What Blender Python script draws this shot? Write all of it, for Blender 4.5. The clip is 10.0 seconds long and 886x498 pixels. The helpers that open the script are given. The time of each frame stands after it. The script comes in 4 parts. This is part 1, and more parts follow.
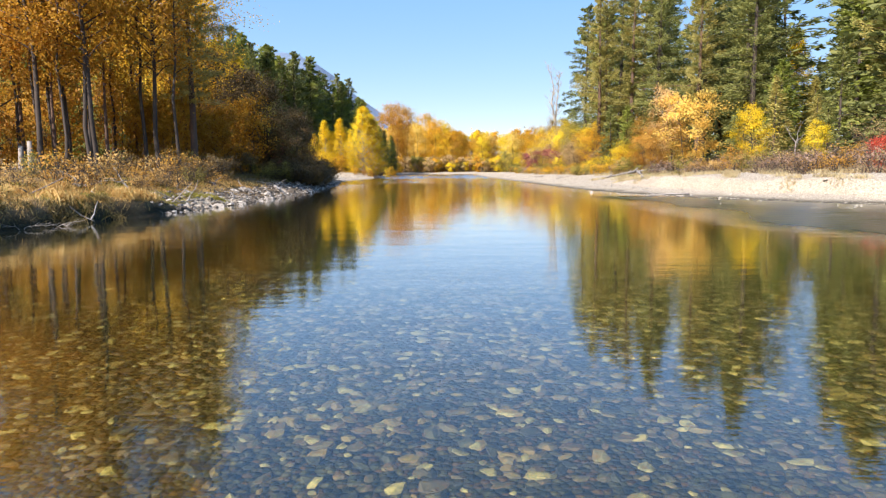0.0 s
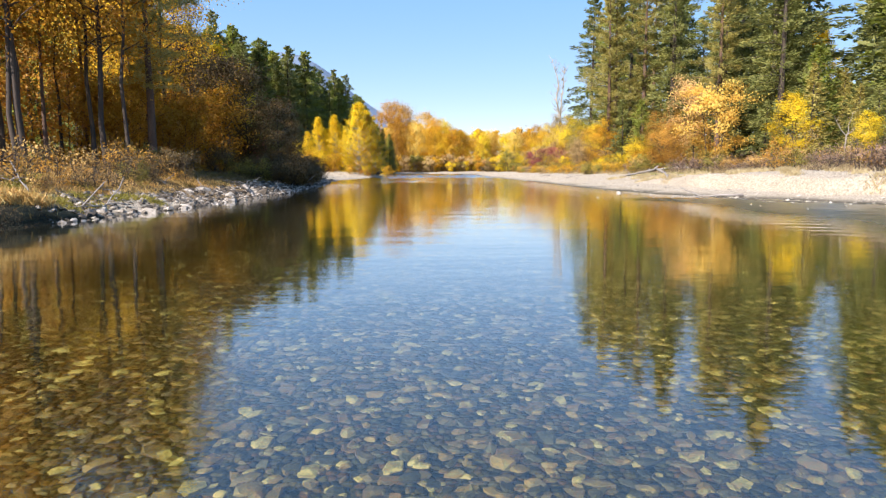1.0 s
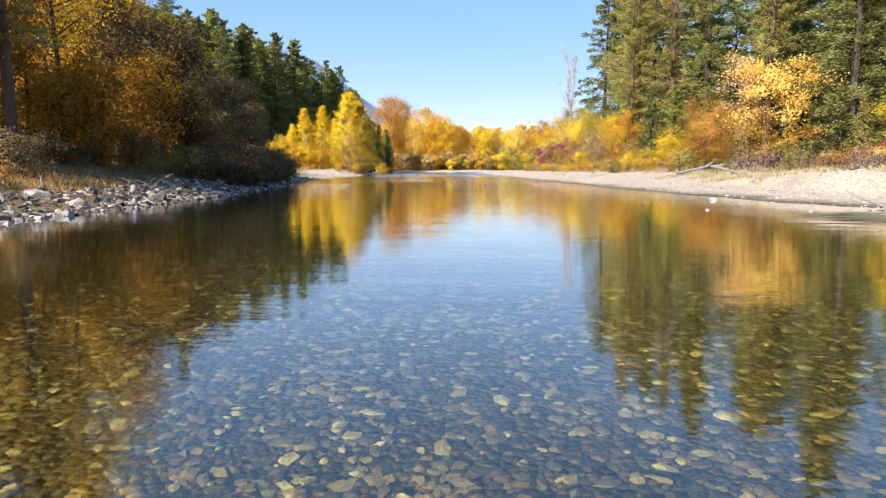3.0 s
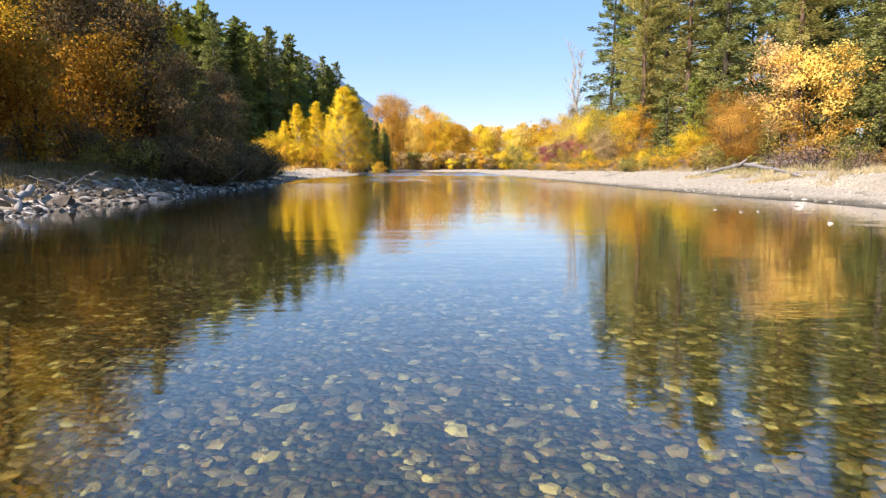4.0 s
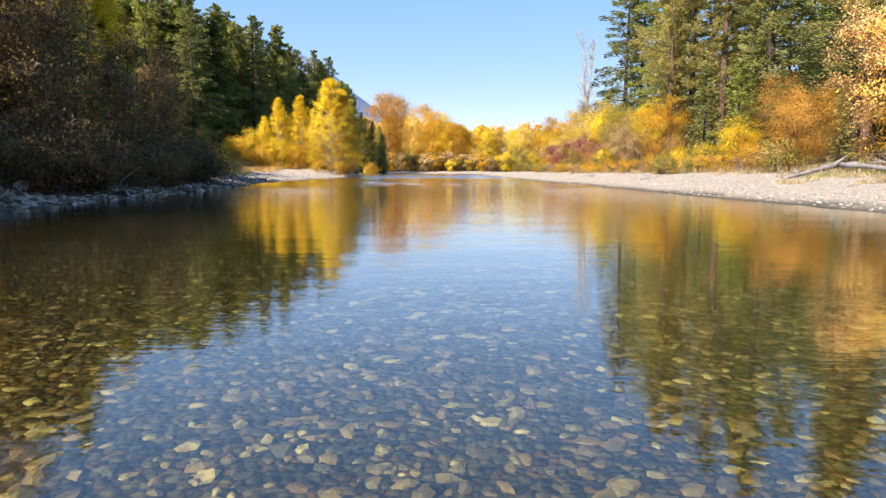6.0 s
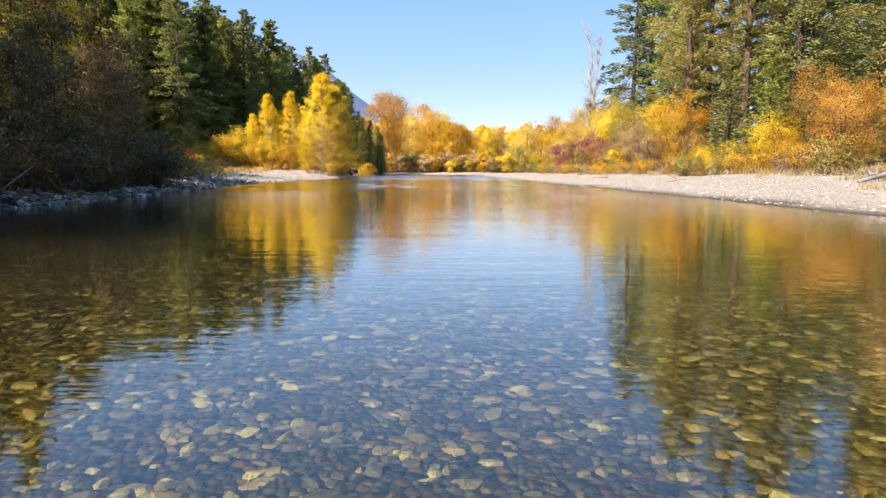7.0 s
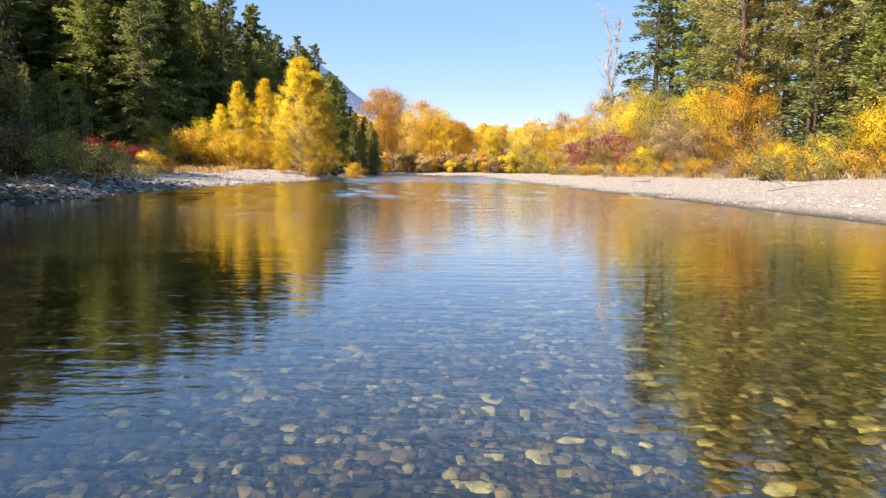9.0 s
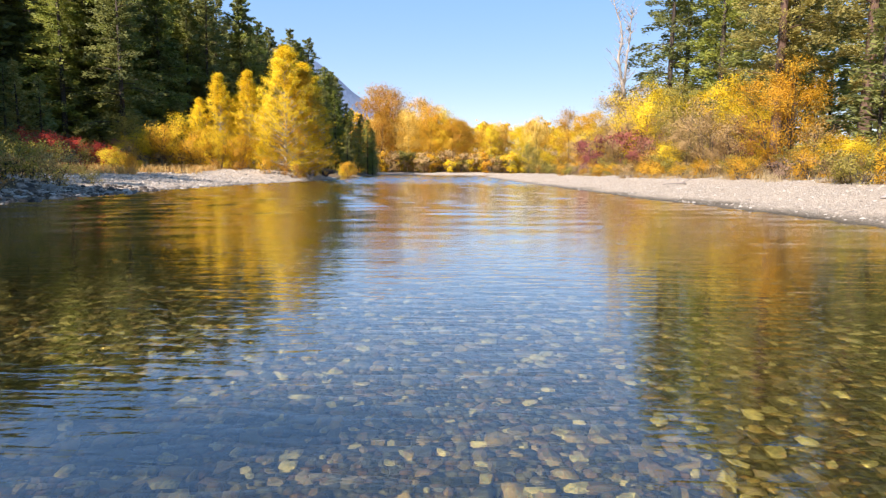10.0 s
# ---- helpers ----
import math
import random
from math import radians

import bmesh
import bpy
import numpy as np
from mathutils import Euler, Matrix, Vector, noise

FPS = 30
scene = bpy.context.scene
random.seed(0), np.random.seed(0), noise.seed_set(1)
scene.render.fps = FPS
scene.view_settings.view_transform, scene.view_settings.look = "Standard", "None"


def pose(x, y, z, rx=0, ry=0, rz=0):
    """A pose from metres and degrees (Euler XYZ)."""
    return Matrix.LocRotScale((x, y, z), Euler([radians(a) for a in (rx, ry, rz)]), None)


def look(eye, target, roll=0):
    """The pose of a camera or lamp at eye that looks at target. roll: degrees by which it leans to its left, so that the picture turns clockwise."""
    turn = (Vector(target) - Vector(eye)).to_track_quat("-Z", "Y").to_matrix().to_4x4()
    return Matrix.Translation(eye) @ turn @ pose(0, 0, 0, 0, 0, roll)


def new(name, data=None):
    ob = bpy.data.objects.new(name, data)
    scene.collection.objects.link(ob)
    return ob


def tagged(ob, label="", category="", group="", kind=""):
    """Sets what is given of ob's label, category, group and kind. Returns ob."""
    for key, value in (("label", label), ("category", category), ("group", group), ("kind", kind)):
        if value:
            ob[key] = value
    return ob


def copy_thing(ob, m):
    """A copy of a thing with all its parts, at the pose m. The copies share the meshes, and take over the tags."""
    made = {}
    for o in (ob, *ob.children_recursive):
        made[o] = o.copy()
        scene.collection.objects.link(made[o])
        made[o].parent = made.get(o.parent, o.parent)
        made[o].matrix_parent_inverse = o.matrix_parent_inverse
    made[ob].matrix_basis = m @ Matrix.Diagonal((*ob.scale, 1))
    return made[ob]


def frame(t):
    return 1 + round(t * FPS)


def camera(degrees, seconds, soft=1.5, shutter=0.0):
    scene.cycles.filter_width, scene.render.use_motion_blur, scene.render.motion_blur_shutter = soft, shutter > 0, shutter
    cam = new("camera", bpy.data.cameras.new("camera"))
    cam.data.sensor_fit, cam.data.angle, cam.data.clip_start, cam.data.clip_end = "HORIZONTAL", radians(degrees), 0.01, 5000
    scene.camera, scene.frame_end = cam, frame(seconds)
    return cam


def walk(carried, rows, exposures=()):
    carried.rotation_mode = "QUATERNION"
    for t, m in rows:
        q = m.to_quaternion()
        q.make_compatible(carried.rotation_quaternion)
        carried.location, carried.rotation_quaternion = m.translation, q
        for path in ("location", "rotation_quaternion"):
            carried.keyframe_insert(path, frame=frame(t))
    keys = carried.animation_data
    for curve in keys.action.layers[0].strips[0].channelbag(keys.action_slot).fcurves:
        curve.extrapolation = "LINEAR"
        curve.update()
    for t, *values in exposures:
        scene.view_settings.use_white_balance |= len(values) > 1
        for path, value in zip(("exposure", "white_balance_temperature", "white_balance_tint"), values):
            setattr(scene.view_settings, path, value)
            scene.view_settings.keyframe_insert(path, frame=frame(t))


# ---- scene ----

# ---------------------------------------------------------------- camera
cam = camera(70.0, 10.0, 1.3)
ROWS = [
    (0.0, 0.00, 0.00, 1.462, 0.00, -7.06, 0.42),
    (0.5, 0.00, 3.15, 1.365, -0.01, -7.06, 0.41),
    (1.0, 0.00, 6.35, 1.283, -0.01, -7.06, 0.39),
    (1.5, -0.02, 9.59, 1.221, -0.01, -7.07, 0.36),
    (2.0, -0.01, 12.78, 1.186, -0.02, -7.10, 0.31),
    (2.5, 0.04, 15.82, 1.160, -0.01, -7.14, 0.26),
    (4.0, 0.11, 24.19, 0.997, -0.01, -7.19, 0.12),
    (4.5, 0.19, 26.91, 0.965, -0.01, -7.17, 0.09),
    (5.0, 0.29, 29.66, 0.950, -0.01, -7.12, 0.05),
    (5.5, 0.37, 32.42, 0.931, 0.00, -7.07, 0.01),
    (7.0, 0.60, 40.72, 0.935, 0.02, -6.93, -0.11),
    (7.5, 0.68, 43.65, 0.940, 0.03, -6.92, -0.17),
    (8.0, 0.74, 46.75, 0.963, 0.03, -6.93, -0.24),
    (8.5, 0.80, 49.94, 1.004, 0.03, -6.93, -0.30),
    (9.0, 0.84, 53.26, 1.042, 0.02, -6.94, -0.35),
    (9.5, 0.86, 56.63, 1.070, 0.02, -6.95, -0.36),
    (10.0, 0.89, 60.00, 1.097, 0.01, -6.97, -0.36),
]
walk(cam, [(t, pose(x, y, z, 90 + pitch, roll, yaw)) for t, x, y, z, yaw, pitch, roll in ROWS], [(0.0, 1.35, 6400, 17), (10.0, 1.35, 6560, 22)])

# ---------------------------------------------------------------- daylight
SUN_WAY = Vector((-0.67, -0.74, 0.0)).normalized()   # towards the sun, in plan
SUN_HEIGHT = radians(38)
world = bpy.data.worlds.new("world")
scene.world = world
world.use_nodes = True
wn = world.node_tree.nodes
sky = wn.new("ShaderNodeTexSky")
sky.sky_type, sky.sun_disc = "NISHITA", False
sky.sun_elevation = SUN_HEIGHT
sky.sun_rotation = math.atan2(SUN_WAY.x, SUN_WAY.y)
sky.air_density, sky.dust_density, sky.ozone_density = 1.0, 0.1, 2.0
sky.altitude = 1200
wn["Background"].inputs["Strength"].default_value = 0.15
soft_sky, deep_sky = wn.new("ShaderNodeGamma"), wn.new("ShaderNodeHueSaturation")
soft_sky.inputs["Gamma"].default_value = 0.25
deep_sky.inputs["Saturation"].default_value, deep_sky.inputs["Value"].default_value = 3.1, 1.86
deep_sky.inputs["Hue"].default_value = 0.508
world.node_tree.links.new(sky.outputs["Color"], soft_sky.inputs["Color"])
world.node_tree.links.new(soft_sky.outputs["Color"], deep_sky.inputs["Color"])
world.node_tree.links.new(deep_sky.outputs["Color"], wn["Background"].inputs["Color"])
sun = new("sun", bpy.data.lights.new("sun", "SUN"))
sun.data.energy, sun.data.angle, sun.data.color = 4.2, radians(0.53), (1.0, 0.935, 0.83)
sun.matrix_world = look((0, 0, 0), -(SUN_WAY * math.cos(SUN_HEIGHT) + Vector((0, 0, math.sin(SUN_HEIGHT)))))

# ---------------------------------------------------------------- materials


def material(name):
    m = bpy.data.materials.new(name)
    m.use_nodes = True
    m.node_tree.nodes.clear()
    return m, m.node_tree.nodes, m.node_tree.links


def node(nodes, kind, **values):
    n = nodes.new("ShaderNode" + kind)
    for key, value in values.items():
        n.inputs[key.replace("_", " ")].default_value = value
    return n


def ramp(nodes, stops):
    n = nodes.new("ShaderNodeValToRGB")
    el = n.color_ramp.elements
    while len(el) < len(stops):
        el.new(0.5)
    for e, (p, c) in zip(el, stops):
        e.position, e.color = p, (*c, 1)
    return n


def leaf_material(name, stops, thin=0.45, island=0.45, rough=0.55, patch=0.5):
    """Leaves: each has its own shade, clumps differ softly; light comes through them."""
    m, n, l = material(name)
    geo, info = n.new("ShaderNodeNewGeometry"), n.new("ShaderNodeObjectInfo")
    tex = n.new("ShaderNodeTexCoord")
    noise_t = node(n, "TexNoise", Scale=patch, Detail=2.0)
    l.new(tex.outputs["Object"], noise_t.inputs["Vector"])
    a = n.new("ShaderNodeMath")
    a.operation = "MULTIPLY_ADD"
    l.new(geo.outputs["Random Per Island"], a.inputs[0])
    a.inputs[1].default_value = island * 0.6
    b = n.new("ShaderNodeMath")
    b.operation = "MULTIPLY_ADD"
    l.new(noise_t.outputs["Fac"], b.inputs[0])
    b.inputs[1].default_value = 0.9
    c = n.new("ShaderNodeMath")
    c.operation = "MULTIPLY_ADD"
    l.new(info.outputs["Random"], c.inputs[0])
    c.inputs[1].default_value, c.inputs[2].default_value = 0.3, -0.29
    l.new(c.outputs[0], b.inputs[2])
    l.new(b.outputs[0], a.inputs[2])
    r = ramp(n, stops)
    l.new(a.outputs[0], r.inputs["Fac"])
    p = node(n, "BsdfPrincipled", Roughness=rough)
    p.inputs["Specular IOR Level"].default_value = 0.25
    l.new(r.outputs["Color"], p.inputs["Base Color"])
    t = n.new("ShaderNodeBsdfTranslucent")
    l.new(r.outputs["Color"], t.inputs["Color"])
    mix = n.new("ShaderNodeMixShader")
    mix.inputs[0].default_value = thin
    l.new(p.outputs[0], mix.inputs[1])
    l.new(t.outputs[0], mix.inputs[2])
    out = n.new("ShaderNodeOutputMaterial")
    l.new(mix.outputs[0], out.inputs["Surface"])
    return m


def rough_material(name, stops, scale, rough=0.85, bump=0.4, depth=0.02, stretch=(1, 1, 1), random_by=None):
    """Bark, wood, stone: noise at two scales, bump, a shade of its own for each piece."""
    m, n, l = material(name)
    tex = n.new("ShaderNodeTexCoord")
    mp = n.new("ShaderNodeMapping")
    mp.inputs["Scale"].default_value = stretch
    l.new(tex.outputs["Object"], mp.inputs["Vector"])
    big = node(n, "TexNoise", Scale=scale, Detail=5.0)
    fine = node(n, "TexNoise", Scale=scale * 7, Detail=4.0)
    l.new(mp.outputs[0], big.inputs["Vector"])
    l.new(mp.outputs[0], fine.inputs["Vector"])
    a = n.new("ShaderNodeMath")
    a.operation = "MULTIPLY_ADD"
    l.new(fine.outputs["Fac"], a.inputs[0])
    a.inputs[1].default_value = 0.5
    b = n.new("ShaderNodeMath")
    b.operation = "MULTIPLY_ADD"
    l.new(big.outputs["Fac"], b.inputs[0])
    b.inputs[1].default_value = 0.7
    l.new(b.outputs[0], a.inputs[2])
    b.inputs[2].default_value = -0.1
    if random_by:
        src = n.new("ShaderNodeNewGeometry" if random_by == "island" else "ShaderNodeObjectInfo")
        c = n.new("ShaderNodeMath")
        c.operation = "MULTIPLY_ADD"
        l.new(src.outputs["Random Per Island" if random_by == "island" else "Random"], c.inputs[0])
        c.inputs[1].default_value, c.inputs[2].default_value = 0.9, -0.5
        l.new(c.outputs[0], b.inputs[2])
    r = ramp(n, stops)
    l.new(a.outputs[0], r.inputs["Fac"])
    bp = node(n, "Bump", Strength=bump, Distance=depth)
    l.new(fine.outputs["Fac"], bp.inputs["Height"])
    p = node(n, "BsdfPrincipled", Roughness=rough)
    l.new(r.outputs["Color"], p.inputs["Base Color"])
    l.new(bp.outputs[0], p.inputs["Normal"])
    out = n.new("ShaderNodeOutputMaterial")
    l.new(p.outputs[0], out.inputs["Surface"])
    return m


FIR = leaf_material("fir_needles", [(0.0, (0.075, 0.09, 0.033)), (0.4, (0.2, 0.215, 0.062)), (0.75, (0.33, 0.315, 0.09)), (1.0, (0.45, 0.38, 0.12))], 0.4)
PINE = leaf_material("pine_needles", [(0.0, (0.16, 0.145, 0.045)), (0.4, (0.37, 0.32, 0.085)), (0.75, (0.52, 0.43, 0.13)), (1.0, (0.62, 0.48, 0.18))], 0.4)
ORANGE = leaf_material("orange_leaves", [(0.0, (0.26, 0.11, 0.012)), (0.4, (0.45, 0.225, 0.022)), (0.75, (0.6, 0.35, 0.038)), (1.0, (0.78, 0.56, 0.11))], 0.55)
AMBER = leaf_material("amber_leaves", [(0.0, (0.7, 0.37, 0.02)), (0.4, (0.88, 0.53, 0.035)), (0.75, (0.93, 0.66, 0.07)), (1.0, (0.95, 0.78, 0.17))], 0.68)
YELLOW = leaf_material("yellow_leaves", [(0.0, (0.52, 0.32, 0.01)), (0.4, (0.8, 0.57, 0.018)), (0.8, (0.89, 0.72, 0.04)), (1.0, (0.92, 0.82, 0.18))], 0.42)
GOLD = leaf_material("gold_leaves", [(0.0, (0.42, 0.19, 0.012)), (0.45, (0.72, 0.41, 0.025)), (0.8, (0.84, 0.57, 0.05)), (1.0, (0.88, 0.7, 0.17))], 0.42)
PALE = leaf_material("pale_maple_leaves", [(0.0, (0.55, 0.28, 0.05)), (0.35, (0.76, 0.5, 0.1)), (0.7, (0.86, 0.68, 0.17)), (1.0, (0.92, 0.83, 0.36))], 0.4)
PEACH = leaf_material("peach_maple_leaves", [(0.0, (0.48, 0.25, 0.08)), (0.45, (0.7, 0.43, 0.16)), (0.8, (0.8, 0.57, 0.24)), (1.0, (0.88, 0.7, 0.36))], 0.4)
PALEGRASS = leaf_material("pale_straw_grass", [(0.0, (0.24, 0.17, 0.08)), (0.5, (0.48, 0.38, 0.2)), (0.9, (0.66, 0.56, 0.33)), (1.0, (0.4, 0.42, 0.18))], 0.4)
TAN = leaf_material("tan_leaves", [(0.0, (0.3, 0.18, 0.07)), (0.5, (0.52, 0.36, 0.15)), (1.0, (0.68, 0.52, 0.26))], 0.4)
DUSTY = leaf_material("dusty_pink_twigs", [(0.0, (0.17, 0.1, 0.07)), (0.5, (0.38, 0.25, 0.17)), (1.0, (0.58, 0.44, 0.3))], 0.35)
SOFTGREEN = leaf_material("soft_green_needles", [(0.0, (0.09, 0.11, 0.025)), (0.5, (0.26, 0.29, 0.05)), (1.0, (0.44, 0.42, 0.09))], 0.4)
RUST = leaf_material("rust_leaves", [(0.0, (0.28, 0.12, 0.022)), (0.5, (0.57, 0.3, 0.045)), (1.0, (0.76, 0.48, 0.1))], 0.45)
RED = leaf_material("red_leaves", [(0.0, (0.15, 0.045, 0.04)), (0.5, (0.34, 0.11, 0.085)), (1.0, (0.5, 0.22, 0.14))], 0.4)
CRIMSON = leaf_material("crimson_leaves", [(0.0, (0.3, 0.03, 0.02)), (0.5, (0.58, 0.075, 0.04)), (1.0, (0.72, 0.2, 0.08))], 0.4)
# Brown leaves whose low stops put the grove's deep shade into the colour.
SHADEBROWN = leaf_material("shade_brown_leaves", [(0.0, (0.06, 0.047, 0.024)), (0.5, (0.15, 0.105, 0.042)), (0.85, (0.3, 0.17, 0.05)), (1.0, (0.6, 0.3, 0.05))], 0.4)
OLIVE = leaf_material("olive_leaves", [(0.0, (0.13, 0.12, 0.022)), (0.5, (0.32, 0.27, 0.05)), (1.0, (0.5, 0.42, 0.1))], 0.4)
DRYGRASS = leaf_material("dry_grass", [(0.0, (0.12, 0.065, 0.022)), (0.3, (0.34, 0.19, 0.055)), (0.6, (0.58, 0.36, 0.11)), (0.9, (0.75, 0.56, 0.22)), (1.0, (0.42, 0.42, 0.13))], 0.4, island=0.7, patch=0.7)
# Darker version of the dry grass, with shade put into its olive-brown colour.
SHADEGRASS = leaf_material("shade_darkened_grass", [(0.0, (0.06, 0.045, 0.02)), (0.5, (0.16, 0.12, 0.04)), (1.0, (0.3, 0.22, 0.08))], 0.35)
BARK = rough_material("grey_brown_bark", [(0.2, (0.022, 0.016, 0.011)), (0.6, (0.065, 0.047, 0.034)), (0.9, (0.14, 0.11, 0.085))], 3.0, stretch=(1, 1, 0.25), bump=0.8)
PALEBARK = rough_material("pale_bark", [(0.2, (0.16, 0.13, 0.1)), (0.6, (0.4, 0.36, 0.3)), (0.9, (0.58, 0.54, 0.48))], 3.0, stretch=(1, 1, 0.3), bump=0.6)
REDBARK = rough_material("red_brown_bark", [(0.2, (0.04, 0.023, 0.016)), (0.6, (0.13, 0.075, 0.048)), (0.9, (0.24, 0.15, 0.1))], 2.5, stretch=(1, 1, 0.25), bump=0.9)
DRIFT = rough_material("weathered_driftwood", [(0.2, (0.1, 0.08, 0.065)), (0.6, (0.29, 0.26, 0.23)), (0.9, (0.5, 0.46, 0.42))], 3.0, stretch=(0.3, 1, 1), bump=0.5)
BLEACHED = rough_material("bleached_wood", [(0.2, (0.14, 0.11, 0.085)), (0.6, (0.31, 0.27, 0.225)), (0.9, (0.48, 0.43, 0.37))], 4.0, stretch=(0.4, 1, 1), bump=0.4)
STONE = rough_material("bar_stone", [(0.1, (0.15, 0.13, 0.1)), (0.45, (0.3, 0.265, 0.21)), (0.8, (0.39, 0.35, 0.285)), (1.0, (0.46, 0.42, 0.35))], 5.0, bump=0.3, random_by="island")
STONE_ONE = rough_material("bar_stone_single", [(0.1, (0.15, 0.13, 0.1)), (0.45, (0.3, 0.265, 0.21)), (0.8, (0.39, 0.35, 0.285)), (1.0, (0.46, 0.42, 0.35))], 5.0, bump=0.3, random_by="object")
# Left bank rock: stone colour lowered and browned to carry the bank's shade.
SHADEROCK = rough_material("shade_darkened_bank_rock", [(0.1, (0.03, 0.023, 0.016)), (0.45, (0.085, 0.066, 0.046)), (0.75, (0.19, 0.16, 0.125)), (1.0, (0.42, 0.375, 0.315))], 5.0, bump=0.4, random_by="island")
SHADEROCK_ONE = rough_material("shade_darkened_bank_rock_single", [(0.1, (0.03, 0.023, 0.016)), (0.45, (0.085, 0.066, 0.046)), (0.75, (0.19, 0.16, 0.125)), (1.0, (0.42, 0.375, 0.315))], 5.0, bump=0.4, random_by="object")
BEDSTOPS = [(0.04, (0.003051, 0.003842, 0.002862)), (0.18, (0.009266, 0.009944, 0.005724)), (0.3, (0.02, 0.02, 0.009328)), (0.4, (0.03537, 0.02994, 0.009328)), (0.48, (0.08145, 0.03498, 0.00764)), (0.54, (0.02722, 0.03397, 0.02225)), (0.62, (0.05015, 0.03133, 0.02186)), (0.7, (0.06589, 0.05924, 0.02117)), (0.8, (0.1249, 0.07198, 0.01681)), (0.88, (0.07101, 0.07838, 0.04512)), (1, (0.2098, 0.1783, 0.0836))]
BEDSTONE = rough_material("river_pebble", BEDSTOPS, 16.0, rough=0.6, bump=0.5, depth=0.012, random_by="island")
BEDSTONE_ONE = rough_material("river_pebble_single", BEDSTOPS, 16.0, rough=0.6, bump=0.5, depth=0.012, random_by="object")


def ground_material():
    """Gravel near the water and under it, dry soil and leaf litter above, by the sheet's own layers for gravel and for
    soaked or undercut-shaded ground.
    """
    m, n, l = material("river_ground")
    tex = n.new("ShaderNodeTexCoord")
    vor = node(n, "TexVoronoi", Scale=21.0, Randomness=1.0)
    warp = node(n, "TexNoise", Scale=4.0, Detail=3.0)
    big = node(n, "TexNoise", Scale=0.25, Detail=4.0)
    fine = node(n, "TexNoise", Scale=14.0, Detail=6.0)
    for t in (vor, warp, big, fine):
        l.new(tex.outputs["Object"], t.inputs["Vector"])
    sep = n.new("ShaderNodeSeparateColor")
    l.new(vor.outputs["Color"], sep.inputs[0])
    add = n.new("ShaderNodeMath")
    add.operation = "MULTIPLY_ADD"
    l.new(fine.outputs["Fac"], add.inputs[0])
    add.inputs[1].default_value = 0.4
    sub = n.new("ShaderNodeMath")
    sub.operation = "MULTIPLY_ADD"
    l.new(sep.outputs[0], sub.inputs[0])
    sub.inputs[1].default_value, sub.inputs[2].default_value = 0.6, 0.0
    l.new(sub.outputs[0], add.inputs[2])
    dry = ramp(n, [(0.1, (0.17, 0.138, 0.095)), (0.4, (0.36, 0.3, 0.22)), (0.7, (0.47, 0.4, 0.3)), (0.95, (0.56, 0.49, 0.385))])
    bed = ramp(n, [(0.1, (0.0062, 0.0068, 0.0043)), (0.3, (0.0149, 0.0149, 0.0068)), (0.45, (0.0298, 0.026, 0.0087)), (0.55, (0.0589, 0.031, 0.0081)), (0.63, (0.0248, 0.0285, 0.0174)), (0.78, (0.0527, 0.0453, 0.0167)), (0.92, (0.0868, 0.0713, 0.031))])
    cells = node(n, "TexVoronoi", Scale=21.0, Randomness=1.0)
    cells.feature = "DISTANCE_TO_EDGE"
    l.new(tex.outputs["Object"], cells.inputs["Vector"])
    joint = ramp(n, [(0.0, (0.12, 0.12, 0.12)), (0.14, (1, 1, 1))])
    l.new(cells.outputs["Distance"], joint.inputs["Fac"])
    packed = n.new("ShaderNodeMix")
    packed.data_type, packed.blend_type = "RGBA", "MULTIPLY"
    packed.inputs["Factor"].default_value = 1.0
    l.new(bed.outputs[0], packed.inputs[6])
    l.new(joint.outputs[0], packed.inputs[7])
    soil = ramp(n, [(0.3, (0.06, 0.04, 0.022)), (0.5, (0.15, 0.1, 0.048)), (0.7, (0.3, 0.21, 0.1))])
    l.new(add.outputs[0], dry.inputs["Fac"])
    l.new(add.outputs[0], bed.inputs["Fac"])
    mixn = n.new("ShaderNodeMath")
    mixn.operation = "MULTIPLY_ADD"
    l.new(big.outputs["Fac"], mixn.inputs[0])
    mixn.inputs[1].default_value = 0.5
    half = n.new("ShaderNodeMath")
    half.operation = "MULTIPLY"
    l.new(fine.outputs["Fac"], half.inputs[0])
    half.inputs[1].default_value = 0.5
    l.new(half.outputs[0], mixn.inputs[2])
    l.new(mixn.outputs[0], soil.inputs["Fac"])
    gravel, wet_shade = n.new("ShaderNodeAttribute"), n.new("ShaderNodeAttribute")
    gravel.attribute_name, wet_shade.attribute_name = "gravel", "wet_shade"
    edge = n.new("ShaderNodeMath")
    edge.operation = "ADD"
    l.new(gravel.outputs["Fac"], edge.inputs[0])
    e2 = n.new("ShaderNodeMath")
    e2.operation = "MULTIPLY_ADD"
    l.new(warp.outputs["Fac"], e2.inputs[0])
    e2.inputs[1].default_value, e2.inputs[2].default_value = 0.8, -0.4
    l.new(e2.outputs[0], edge.inputs[1])
    sharp = ramp(n, [(0.4, (0, 0, 0)), (0.6, (1, 1, 1))])
    l.new(edge.outputs[0], sharp.inputs["Fac"])
    m1 = n.new("ShaderNodeMix")
    m1.data_type = "RGBA"
    l.new(sharp.outputs[0], m1.inputs["Factor"])
    l.new(soil.outputs[0], m1.inputs[6])
    l.new(dry.outputs[0], m1.inputs[7])
    m2 = n.new("ShaderNodeMix")
    m2.data_type = "RGBA"
    l.new(wet_shade.outputs["Fac"], m2.inputs["Factor"])
    l.new(m1.outputs[2], m2.inputs[6])
    l.new(packed.outputs[2], m2.inputs[7])
    bp = node(n, "Bump", Strength=0.7, Distance=0.05)
    inv = n.new("ShaderNodeMath")
    inv.operation = "MULTIPLY_ADD"
